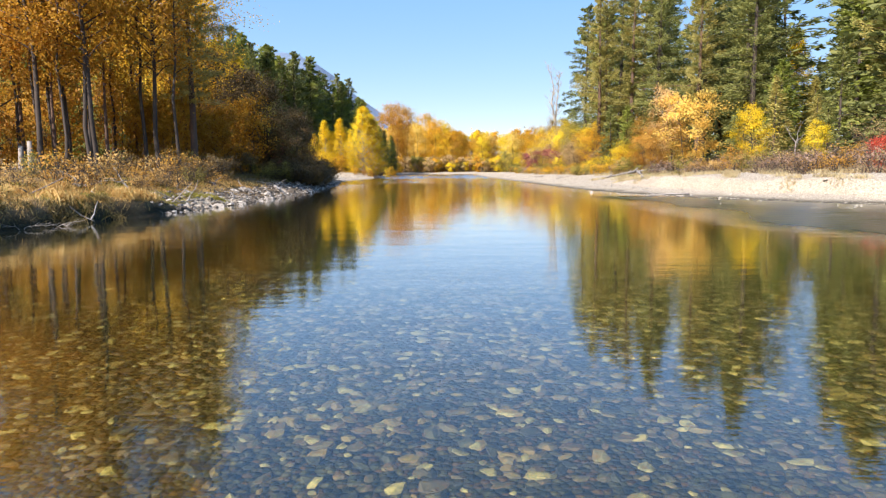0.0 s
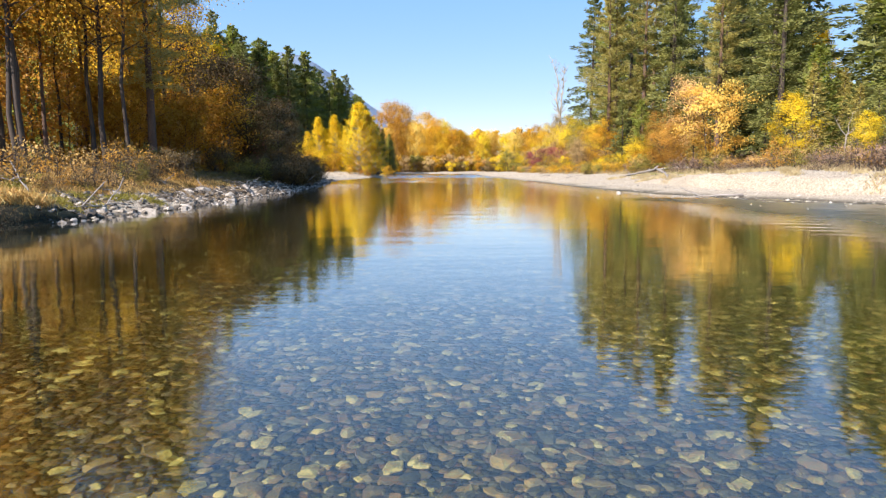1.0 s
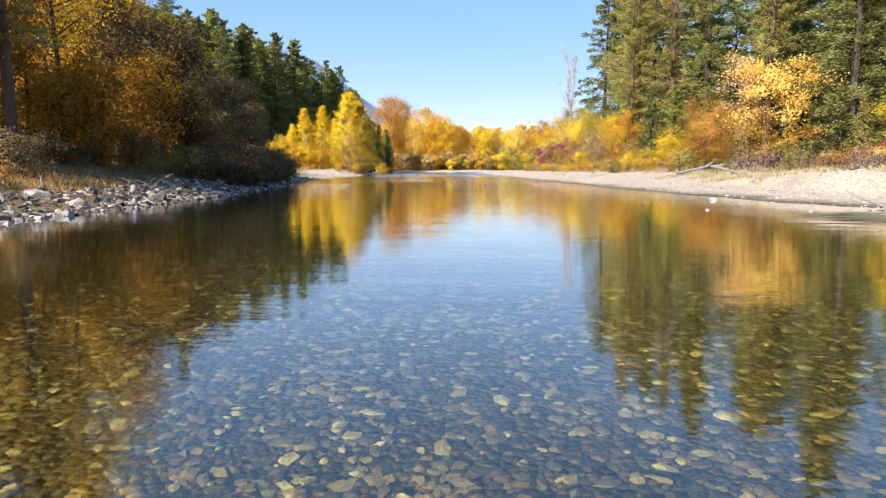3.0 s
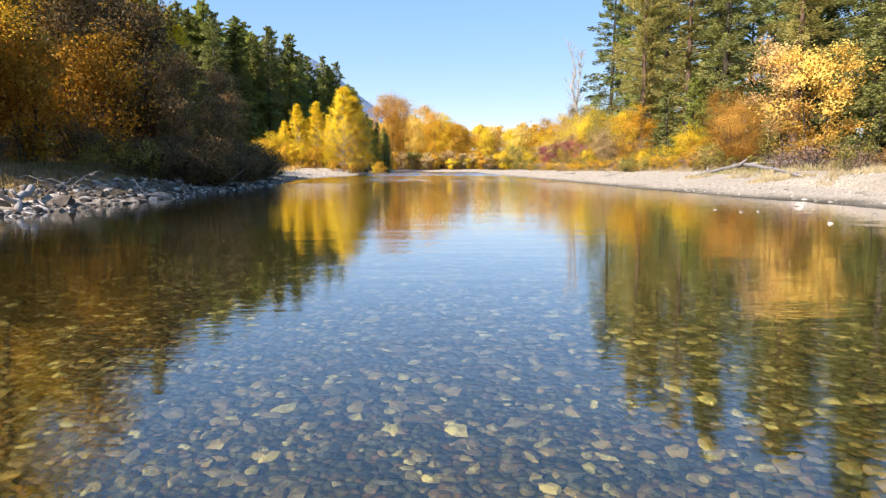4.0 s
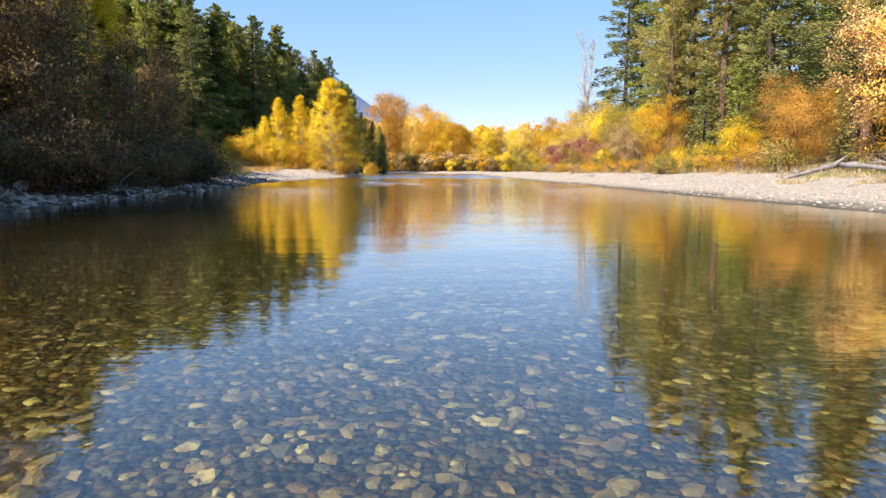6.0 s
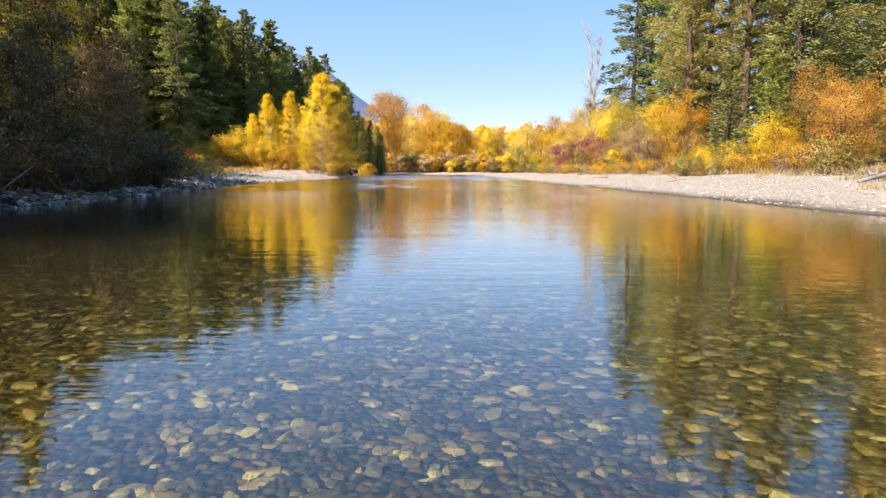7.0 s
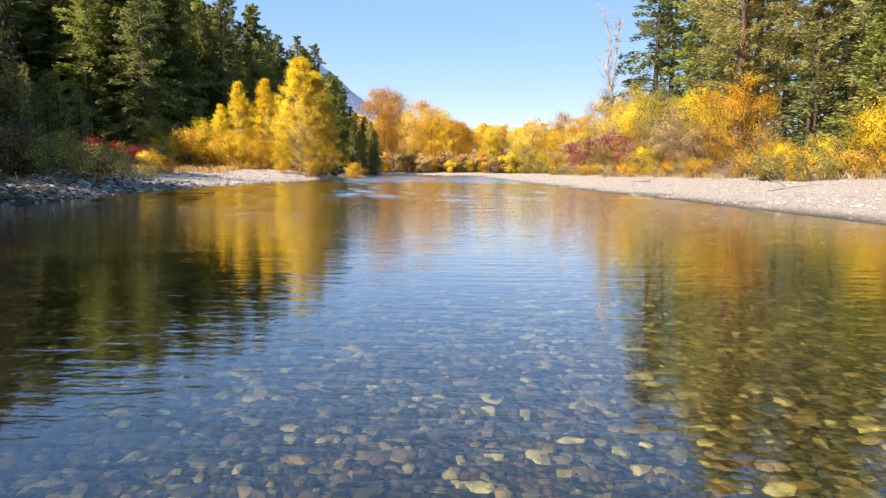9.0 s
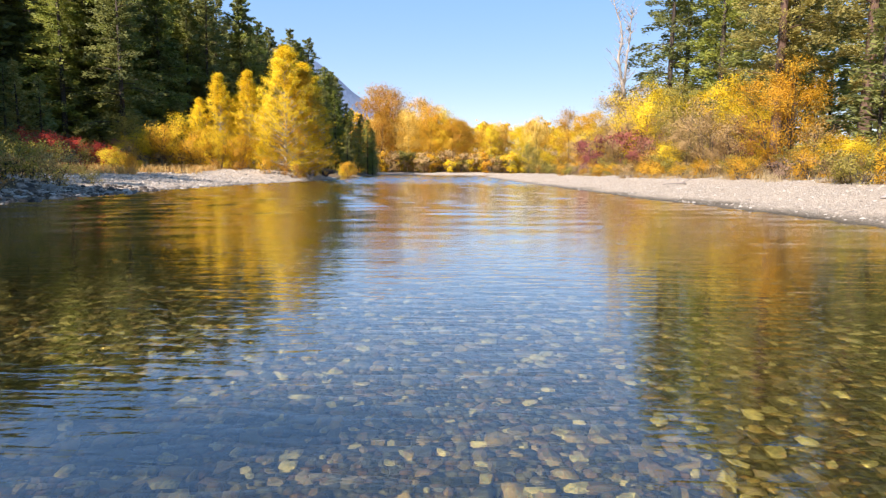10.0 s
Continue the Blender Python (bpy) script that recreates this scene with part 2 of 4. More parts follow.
    l.new(vor.outputs["Distance"], inv.inputs[0])
    inv.inputs[1].default_value = -1.0
    l.new(fine.outputs["Fac"], inv.inputs[2])
    l.new(inv.outputs[0], bp.inputs["Height"])
    p = node(n, "BsdfPrincipled", Roughness=0.85)
    p.inputs["Specular IOR Level"].default_value = 0.15
    l.new(m2.outputs[2], p.inputs["Base Color"])
    l.new(bp.outputs[0], p.inputs["Normal"])
    out = n.new("ShaderNodeOutputMaterial")
    l.new(p.outputs[0], out.inputs["Surface"])
    return m


def water_material():
    m, n, l = material("clear_water")
    tex = n.new("ShaderNodeTexCoord")
    mp = n.new("ShaderNodeMapping")
    mp.inputs["Scale"].default_value = (0.5, 2.0, 1.0)
    l.new(tex.outputs["Object"], mp.inputs["Vector"])
    small = node(n, "TexNoise", Scale=3.4, Detail=3.0, Distortion=0.6)
    broad = node(n, "TexNoise", Scale=0.5, Detail=2.0)
    calm = node(n, "TexNoise", Scale=0.07, Detail=1.0)
    for t in (small, broad, calm):
        l.new(mp.outputs[0], t.inputs["Vector"])
    amp = n.new("ShaderNodeMapRange")
    amp.inputs["From Min"].default_value, amp.inputs["From Max"].default_value = 0.35, 0.7
    amp.inputs["To Min"].default_value, amp.inputs["To Max"].default_value = 0.3, 0.75
    l.new(calm.outputs["Fac"], amp.inputs["Value"])
    riffle = n.new("ShaderNodeAttribute")
    riffle.attribute_name = "riffle"
    more = n.new("ShaderNodeMath")
    more.operation = "MULTIPLY_ADD"
    l.new(riffle.outputs["Fac"], more.inputs[0])
    more.inputs[1].default_value = 45.0
    l.new(amp.outputs[0], more.inputs[2])
    mul = n.new("ShaderNodeMath")
    mul.operation = "MULTIPLY"
    l.new(small.outputs["Fac"], mul.inputs[0])
    l.new(more.outputs[0], mul.inputs[1])
    add = n.new("ShaderNodeMath")
    add.operation = "MULTIPLY_ADD"
    l.new(broad.outputs["Fac"], add.inputs[0])
    add.inputs[1].default_value = 3.2
    l.new(mul.outputs[0], add.inputs[2])
    fine = node(n, "TexNoise", Scale=11.0, Detail=2.0)
    l.new(mp.outputs[0], fine.inputs["Vector"])
    top = n.new("ShaderNodeMath")
    top.operation = "MULTIPLY_ADD"
    l.new(fine.outputs["Fac"], top.inputs[0])
    top.inputs[1].default_value = 0.36
    l.new(add.outputs[0], top.inputs[2])
    bp = node(n, "Bump", Strength=1.0, Distance=0.0024)
    l.new(top.outputs[0], bp.inputs["Height"])
    p = node(n, "BsdfPrincipled", Roughness=0.012, IOR=1.34)
    ruffle = n.new("ShaderNodeAttribute")
    ruffle.attribute_name = "ruffle"
    gloss = n.new("ShaderNodeMath")
    gloss.operation = "ADD"
    gloss.inputs[1].default_value = 0.012
    l.new(ruffle.outputs["Fac"], gloss.inputs[0])
    l.new(gloss.outputs[0], p.inputs["Roughness"])
    l.new(gloss.outputs[0], p.inputs["Coat Roughness"])
    p.inputs["Coat Weight"].default_value, p.inputs["Coat IOR"].default_value = 1.0, 1.41
    l.new(bp.outputs[0], p.inputs["Coat Normal"])
    p.inputs["Base Color"].default_value = (0.88, 0.83, 0.26, 1)
    p.inputs["Transmission Weight"].default_value = 1.0
    l.new(bp.outputs[0], p.inputs["Normal"])
    out = n.new("ShaderNodeOutputMaterial")
    l.new(p.outputs[0], out.inputs["Surface"])
    return m


GROUND, WATER = ground_material(), water_material()
# The haze of distance is put into the slope's blue-grey colour.
HAZE = rough_material("hazy_forested_slope", [(0.2, (0.12, 0.175, 0.25)), (0.5, (0.165, 0.22, 0.3)), (0.8, (0.21, 0.26, 0.335))], 0.02, bump=0.6, depth=12.0)

# ---------------------------------------------------------------- mesh helpers
rng = np.random.default_rng(7)


def sheet(name, verts, faces, mat, smooth=True):
    """A mesh from arrays of points and of faces with equally many corners."""
    verts, faces = np.asarray(verts, float), np.asarray(faces, int)
    me = bpy.data.meshes.new(name)
    k = faces.shape[1]
    me.vertices.add(len(verts))
    me.vertices.foreach_set("co", verts.ravel())
    me.loops.add(faces.size)
    me.loops.foreach_set("vertex_index", faces.ravel())
    me.polygons.add(len(faces))
    me.polygons.foreach_set("loop_start", np.arange(0, faces.size, k))
    me.polygons.foreach_set("use_smooth", np.full(len(faces), smooth))
    me.materials.append(mat)
    me.update(calc_edges=True)
    return me


def mesh_part(name, me, parent, label=""):
    ob = new(name, me)
    ob.parent = parent
    return tagged(ob, label)


class Tubes:
    """Collects tapered tubes into one set of quads."""

    def __init__(self, sides=6):
        self.v, self.f, self.count, self.sides = [], [], 0, sides

    def add(self, points, radii, wobble=0.0):
        points = np.asarray(points, float)
        k, s = len(points), self.sides
        way = np.gradient(points, axis=0)
        way /= np.linalg.norm(way, axis=1)[:, None] + 1e-9
        side = np.cross(way, np.where(np.abs(way[:, 2:3]) > 0.9, (1.0, 0, 0), (0, 0, 1.0)))
        side /= np.linalg.norm(side, axis=1)[:, None] + 1e-9
        up = np.cross(side, way)
        a = np.arange(s) * 2 * math.pi / s
        r = np.asarray(radii, float)[:, None] * (1 + wobble * rng.uniform(-1, 1, (k, s)))
        ring = points[:, None, :] + r[:, :, None] * (np.cos(a)[None, :, None] * side[:, None, :] + np.sin(a)[None, :, None] * up[:, None, :])
        self.v.append(ring.reshape(-1, 3))
        i = np.arange(k - 1)[:, None] * s + np.arange(s)[None, :]
        j = np.arange(k - 1)[:, None] * s + (np.arange(s)[None, :] + 1) % s
        self.f.append(np.stack([i, j, j + s, i + s], -1).reshape(-1, 4) + self.count)
        self.count += k * s

    def mesh(self, name, mat):
        return sheet(name, np.concatenate(self.v), np.concatenate(self.f), mat)


def leaves(centres, length, width, out=None, lift=0.0):
    """Diamond leaves or sprays at the centres. out: the way each points, else any way."""
    k = len(centres)
    a = rng.normal(size=(k, 3)) if out is None else out + rng.normal(size=(k, 3)) * 0.28
    a[:, 2] += lift
    a /= np.linalg.norm(a, axis=1)[:, None] + 1e-9
    b = np.cross(a, rng.normal(size=(k, 3)) * (1 if out is None else 0.9) + (0 if out is None else np.array((0, 0, 0.5))))
    b /= np.linalg.norm(b, axis=1)[:, None] + 1e-9
    ln = length * rng.uniform(0.6, 1.25, (k, 1))
    wd = width * rng.uniform(0.6, 1.25, (k, 1))
    v = np.stack([centres - a * ln / 2, centres + b * wd / 2 + a * ln * 0.08, centres + a * ln / 2, centres - b * wd / 2 + a * ln * 0.08], 1)
    return v.reshape(-1, 3)


def leaf_mesh(name, v, mat, out=None, soft=0.6):
    """Leaves as one mesh; out: the crown's outward ways, to which the leaves' normals lean, as a full crown's do."""
    if out is None:
        return sheet(name, v, np.arange(len(v)).reshape(-1, 4), mat, False)
    q = v.reshape(-1, 4, 3)
    n = np.cross(q[:, 2] - q[:, 0], q[:, 3] - q[:, 1])
    n /= np.linalg.norm(n, axis=1)[:, None] + 1e-9
    out = out / (np.linalg.norm(out, axis=1)[:, None] + 1e-9)
    turn = (n * out).sum(1) < 0
    q[turn] = q[turn][:, ::-1]
    n[turn] *= -1
    me = sheet(name, q.reshape(-1, 3), np.arange(len(v)).reshape(-1, 4), mat, True)
    n = n * (1 - soft) + out * soft
    n /= np.linalg.norm(n, axis=1)[:, None] + 1e-9
    me.normals_split_custom_set(np.repeat(n, 4, 0).tolist())
    return me


def thing(name, label, category, group="", kind=""):
    ob = new(name)
    ob.empty_display_size = 0.1
    return tagged(ob, label, category, group, kind)


def arc(start, way, length, bend, steps=5, crook=0.025):
    """A curved limb: from start along way, bent upwards (or down) by bend."""
    s = np.linspace(0, 1, steps)[:, None]
    way = np.asarray(way, float) / np.linalg.norm(way)
    p = np.asarray(start, float) + way * length * s + np.array((0, 0, bend * length)) * s ** 2
    p[1:-1] += rng.normal(size=(steps - 2, 3)) * length * crook
    return p


# ---------------------------------------------------------------- trees
def conifer(name, label, group, h, r, base, branches, sprays, mat, bark, spray=0.75, droop=-0.12, dense=1.0, power=0.85, ragged=0.25):
    """A conifer: tapered trunk with limbs, and a crown of needle sprays along drooping branches."""
    tree = thing(name, label, "conifer tree", group)
    wood = Tubes(5)
    lean = rng.normal(size=2) * 0.012 * h
    zs = np.linspace(-0.4, h, 9)
    trunk_at = lambda z: np.array((lean[0] * (z / h) ** 2, lean[1] * (z / h) ** 2, z))
    wood.add([trunk_at(max(z, 0)) if z >= 0 else (0, 0, z) for z in zs], [0.0145 * h * (1 - 0.93 * max(z, 0) / h) + 0.02 for z in zs], 0.06)
    cs, outs = [], []
    for i in range(branches):
        u = (i + rng.uniform(0, 1)) / branches
        u = u ** 0.9
        z = base + (h - base) * u
        az = i * 2.39996 + rng.normal() * 0.5
        ln = r * ((1 - u) ** power * 0.95 + 0.05) * rng.uniform(1 - ragged * 1.6, 1 + ragged)
        if u < 0.12:
            ln *= rng.uniform(0.5, 1.0)
        way = np.array((math.cos(az), math.sin(az), 0.35 * u + 0.05 + rng.normal() * 0.08))
        p = arc(trunk_at(z), way, ln, droop + 0.1 * u, 4)
        if i % 3 == 0 and ln > 0.8 and spray < 1.5:
            wood.add(p, np.linspace(0.012 * ln + 0.015, 0.006, 4))
        k = max(3, int(sprays * (0.35 + 0.65 * ln / r) * dense))
        s = rng.uniform(0.04, 1.0, k) ** 0.65
        pos = np.stack([np.interp(s, np.linspace(0, 1, 4), p[:, c]) for c in range(3)], 1)
        side = np.array((-math.sin(az), math.cos(az), 0))
        off = rng.uniform(-1, 1, k)
        pos += side * (off * ln * 0.30 * (1.15 - s))[:, None] + rng.normal(size=(k, 3)) * np.array((0.1, 0.1, 0.15)) * (0.5 + 0.16 * ln)
        way2 = way / np.linalg.norm(way)
        cs.append(pos)
        outs.append(way2 + side * (off * 1.1)[:, None] + np.array((0, 0, -0.15)))
    cs, outs = np.concatenate(cs), np.concatenate(outs)
    mesh_part("trunk", wood.mesh("conifer_trunk", bark), tree)
    mesh_part("crown", leaf_mesh("conifer_crown", leaves(cs, spray * 1.1, spray * 0.3, outs), mat, cs * np.array((1, 1, 0)) / r + np.array((0, 0, 0.55)), 0.58), tree)
    return tree


def broadleaf(name, label, group, h, r, base, limbs, count, leaf, mat, bark, stems=1, spread=0.5, clump=0.55, upright=0.7, category="tree", bare=0.0, cone=False, even=1.6):
    """A leafy tree or shrub: stems, limbs and twigs, with leaves in uneven clumps round the twigs' ends."""
    tree = thing(name, label, category, group)
    woods, ends = [], []
    for s in range(stems):
        wood = Tubes(6 if stems == 1 else 4)
        woods.append(wood)
        az = rng.uniform(0, 2 * math.pi)
        tilt = spread * (rng.uniform(0.2, 1.0) if stems > 1 else 0.03)
        hh = h * (rng.uniform(0.7, 1.0) if s else 0.97)
        way = np.array((math.cos(az) * tilt, math.sin(az) * tilt, 1.0))
        start = np.array((math.cos(az), math.sin(az), 0)) * (0.12 * r if stems > 1 else 0)
        p = arc(start - np.array((0, 0, 0.3)), way, hh / np.linalg.norm(way) + 0.3, 0.0, 7, 0.008)
        rad = 0.0085 * h / (stems ** 0.4) + 0.012
        wood.add(p, np.linspace(rad, 0.008, 7), 0.08)
        per = max(3, limbs // stems)
        for i in range(per):
            u = base + (1 - base) * (i + rng.uniform(0, 1)) / per
            q = np.array([np.interp(u, np.linspace(0, 1, 7), p[:, c]) for c in range(3)])
            a2 = i * 2.39996 + rng.uniform(-0.6, 0.6) + az
            w = np.array((math.cos(a2), math.sin(a2), upright + rng.normal() * 0.2))
            belly = math.sin(math.pi * min(1, max(0.0, (u - base * 0.8) / (1.08 - base * 0.8)) ** 0.75)) * 0.85 + 0.15
            if cone:
                belly = (1 - (u - base) / (1 - base)) ** 0.66 * 0.97 + 0.03
                w[2] *= 0.15 + 0.85 * u
            ln = r * belly * rng.uniform(0.65, 1.15)
            lp = arc(q, w, ln, 0.12 * rng.uniform(-1, 1), 5)
            wood.add(lp[::2], np.linspace(0.4 * rad * (1 - 0.75 * u) + 0.008, 0.005, 3))
            for j in range(4):
                t = rng.uniform(0.35, 1.0)
                e = np.array([np.interp(t, np.linspace(0, 1, 5), lp[:, c]) for c in range(3)])
                w2 = w + rng.normal(size=3) * 0.8
                tp = arc(e, w2, ln * rng.uniform(0.18, 0.4) + 0.1, 0.0, 3)
                if leaf < 0.5 and j < 2:
                    wood.add(tp[::2], (0.012, 0.004))
                if rng.uniform() >= bare:
                    ends.append(tp[-1])
                    ends.append(tp[1])
            ends.append(lp[-1])
            if cone:
                ends.extend((lp[2], lp[3]))
        ends.append(p[-1])
        ends.append(p[-2])
    ends = np.array(ends)
    weight = rng.gamma(even, 1.0, len(ends))
    pick = rng.choice(len(ends), count, p=weight / weight.sum())
    pos = ends[pick] + rng.normal(size=(count, 3)) * clump * np.array((1, 1, 0.75)) * rng.uniform(0.5, 1.2, (count, 1))
    pos[:, 2] = np.maximum(pos[:, 2], 0.06)
    for wood in woods:
        mesh_part("trunk" if stems == 1 else "stem", wood.mesh("tree_wood", bark), tree)
    mesh_part("crown" if category == "tree" else "foliage", leaf_mesh("tree_leaves", leaves(pos, leaf, leaf * 0.62), mat, (pos - np.array((0, 0, h * (0.35 + 0.4 * base)))) / np.array((r, r, h * 0.45)), 0.62), tree)
    return tree


# ---------------------------------------------------------------- the lie of the land
LEFT_Y = (-80, 16, 20, 30, 40, 48, 56, 66, 75, 85, 97, 110, 130, 143, 147, 152, 200, 250)
LEFT_X = (-11.5, -11, -10.2, -9.3, -9.3, -9.7, -10.5, -11.2, -12.4, -14, -14.6, -14.2, -13.2, -12.6, -14, -15.5, -15.5, -17)
RIGHT_Y = (-80, 10, 25, 28, 30, 33, 40, 50, 60, 75, 90, 110, 130, 160, 200, 216)
RIGHT_X = (24, 20, 17, 15, 13.5, 12.2, 11, 10.2, 9.9, 10, 9.4, 9.2, 8.7, 9, 9.4, 11)


def hump(x, y, s, k):
    """Smooth unevenness of size s metres, from sines of unlike lengths."""
    return (np.sin(x / s * 1.7 + y / s * 0.9 + k) + np.sin(x / s * -0.8 + y / s * 1.9 + 2.3 * k) + np.sin(x / s * 2.9 - y / s * 2.3 + 4.1 * k) * 0.6) / 2.6


def land(x, y):
    """Height of the ground, how gravelly it is, and how soaked or darkened as undercut shade."""
    x, y = np.broadcast_arrays(np.asarray(x, float), np.asarray(y, float))
    wig = 0.22 * hump(x * 0 + 3, y, 2.2, 1.0) + 0.1 * hump(x * 0 + 9, y, 0.7, 2.0)
    dl = np.interp(y, LEFT_Y, LEFT_X) + wig - x
    dr = np.minimum(x - np.interp(y, RIGHT_Y, RIGHT_X) + wig, (216 + 0.05 * (x - 10) - y) * 0.5)
    df = (y - 250 - 0.03 * x) * 0.5 + wig
    uneven = 0.10 * hump(x, y, 3.1, 0.3) + 0.05 * hump(x, y, 1.1, 1.3)
    spit = np.clip((y - 85) / 10, 0, 1) * np.clip((152 - y) / 8, 0, 1)
    cut = np.clip((25 - y) / 3, 0, 1)
    hl = np.interp(dl, (0, 0.5, 2.2, 4, 7, 14, 40), (0, 0.1, 0.4, 0.85, 1.3, 1.75, 2.4)) * (1 - spit) + spit * np.interp(dl, (0, 2, 9, 16, 26), (0, 0.2, 0.75, 1.1, 1.6))
    hl = hl * (1 - cut) + cut * np.interp(dl, (0, 0.15, 0.45, 1.0, 5, 14, 40), (0, 0.06, 0.5, 0.66, 1.0, 1.75, 2.4))
    tip = np.clip((y - 121) / 8, 0, 1) * np.clip((146 - y) / 6, 0, 1)
    hl = hl + tip * np.interp(dl, (0, 0.5, 2.4, 9, 16), (0, 0.2, 0.75, 0.5, 0.2))
    hill = np.clip((dl - 24) / 60, 0, 3) * 14 * np.clip((y - 60) / 60, 0, 1)
    hl = hl + hill
    bank = np.clip((53.5 - y) / 9, 0, 1)
    hr = np.interp(dr, (0, 2, 6, 10, 16, 40), (0, 0.16, 0.5, 0.8, 1.2, 2.0)) * (1 - bank) + bank * np.interp(dr + 0.7 * hump(x, y, 2.6, 3.0), (0, 2, 3.7, 4.15, 6.5, 14, 40), (0, 0.12, 0.22, 0.92, 1.08, 1.3, 2.0))
    hr = hr + np.clip((dr - 30) / 60, 0, 3) * 9
    hf = np.interp(df, (0, 4, 10, 40), (0, 0.6, 1.3, 3.0))
    d = np.maximum(np.maximum(dl, dr), df)
    h = np.where(dl >= np.maximum(dr, df), hl, np.where(dr >= df, hr, hf))
    rise = np.clip((np.hypot(x, y - 100) - 250) / 700, 0, 1) * 10
    dry = np.clip(d / 1.2, 0, 1)
    z = np.where(d > 0, h + uneven * (0.25 + 0.75 * dry) * dry + rise, -0.42 * (1 - np.exp(np.minimum(d, 0) / 2.2)) + 0.25 * uneven * np.clip(-d / 3, 0, 1))
    reach = np.where(dl >= np.maximum(dr, df), 0.6 + 9.8 * spit - 1.2 * cut, np.where(dr >= df, 10.5 - 1.5 * np.clip((56 - y) / 10, 0, 1), 6.0))
    gravel = np.clip(0.5 + (reach - d + 1.6 * hump(x, y, 4.0, 5.0)) / 2.0, 0, 1)
    undercut_shade = 0.28 * cut * (dl > np.maximum(dr, df))   # shade under the cut bank, painted as dark bed-coloured earth
    wet_shade = np.clip(0.5 - (z - 0.05 - undercut_shade) / 0.12, 0, 1)
    return z, gravel, wet_shade


def height(x, y):
    return float(land(x, y)[0])


def spaced(*runs):
    """Grid lines: runs of (start, end, step)."""
    return np.unique(np.round(np.concatenate([np.arange(a, b + 1e-6, s) for a, b, s in runs]), 3))


gx = spaced((-3000, -200, 200), (-200, -60, 10), (-60, -24, 2), (-24, -12, 0.5), (-12, -8.4, 0.2), (-8.4, 12, 0.5), (12, 25, 0.2), (25, 60, 2), (60, 200, 10), (200, 3000, 200))
gy = spaced((-600, -60, 60), (-60, 0, 5), (0, 110, 0.5), (110, 160, 1), (160, 270, 2), (270, 400, 10), (400, 4000, 200))
X, Y = np.meshgrid(gx, gy)
Z, G, W = land(X, Y)
nx = len(gx)
i = (np.arange(len(gy) - 1)[:, None] * nx + np.arange(nx - 1)[None, :]).ravel()
ground_me = sheet("ground", np.stack([X.ravel(), Y.ravel(), Z.ravel()], 1), np.stack([i, i + 1, i + 1 + nx, i + nx], 1), GROUND)
for key, layer in (("gravel", G), ("wet_shade", W)):
    ground_me.attributes.new(key, "FLOAT", "POINT").data.foreach_set("value", layer.ravel())
ground = tagged(new("ground", ground_me), "pebbly riverbed rising to gravel bars and dry earth banks", "ground", kind="structure")

wx = spaced((-60, -24, 6), (-24, -16, 1), (-16, 7, 0.35), (7, 18, 0.15), (18, 30, 1), (30, 140, 10))
wy = spaced((-80, 0, 8), (0, 8, 2), (8, 10, 0.5), (10, 37, 0.1), (37, 66, 2), (66, 225, 0.3), (225, 270, 3))
X, Y = np.meshgrid(wx, wy)
# broken water: over the shallows of one side, off the spit, and where the current comes round the bend
chop = 0.06 * np.clip((X - 7.2 + 0.8 * hump(X, Y, 2.5, 1.7)) / 2.5, 0, 1) * np.clip((36.5 - Y) / 3, 0, 1) * np.clip((Y - 10) / 2, 0, 1)
steep = 0.03 * np.clip((Y - 66) / 12, 0, 1) + 0.04 * np.clip((Y - 70) / 12, 0, 1) * np.clip((-0.5 - X + 1.5 * hump(X, Y, 5, 0.4)) / 4, 0, 1) + 0.09 * np.clip((Y - 108) / 25, 0, 1)
waves = np.zeros_like(X)
for k in range(11):
    length, way = rng.uniform(0.75, 2.1), rng.normal() * 0.55
    waves += np.sin((X * math.sin(way) + Y * math.cos(way) + 0.5 * hump(X, Y, 3.0 + k, k)) * 2 * math.pi / length + rng.uniform(0, 6)) * length / (2 * math.pi) * 0.42
waves *= steep
for k in range(9):
    length, way = rng.uniform(0.4, 0.9), rng.normal() * 0.4
    waves += chop * np.sin((X * math.sin(way) + Y * math.cos(way) + 0.3 * hump(X, Y, 1.5 + 0.5 * k, k)) * 2 * math.pi / length + rng.uniform(0, 6)) * length / (2 * math.pi) * 0.45
i = (np.arange(len(wy) - 1)[:, None] * len(wx) + np.arange(len(wx) - 1)[None, :]).ravel()
water_me = sheet("water", np.stack([X.ravel(), Y.ravel(), waves.ravel()], 1), np.stack([i, i + 1, i + 1 + len(wx), i + len(wx)], 1), WATER)
lively = 0.05 * np.clip((Y - 36) / 30, 0, 1) + 0.03 * np.clip((X - 6.5) / 4, 0, 1) * np.clip((38 - Y) / 8, 0, 1) + 0.3 * np.clip((Y - 112) / 30, 0, 1)
water_me.attributes.new("riffle", "FLOAT", "POINT").data.foreach_set("value", lively.ravel())
water_me.attributes.new("ruffle", "FLOAT", "POINT").data.foreach_set("value", (chop * 4.5).ravel())
water = new("water", water_me)
tagged(water, "clear shallow river water with faint ripples", "water", kind="structure")
water.visible_shadow = False

# far slope beyond the woods
mx, my = np.linspace(-2600, 500, 60), np.linspace(1500, 3200, 26)
X, Y = np.meshgrid(mx, my)
crest = np.interp(X * 2100 / Y, (-2600, -1200, -900, -520, -440, -380, -306, -230, -120, 100, 500), (380, 385, 385, 372, 352, 318, 262, 204, 140, 60, 10))
Z = crest * np.exp(-((Y - 2100) / 500) ** 2) + 14 * hump(X, Y, 90, 2) + 6 * hump(X, Y, 35, 3)
i = (np.arange(25)[:, None] * 60 + np.arange(59)[None, :]).ravel()
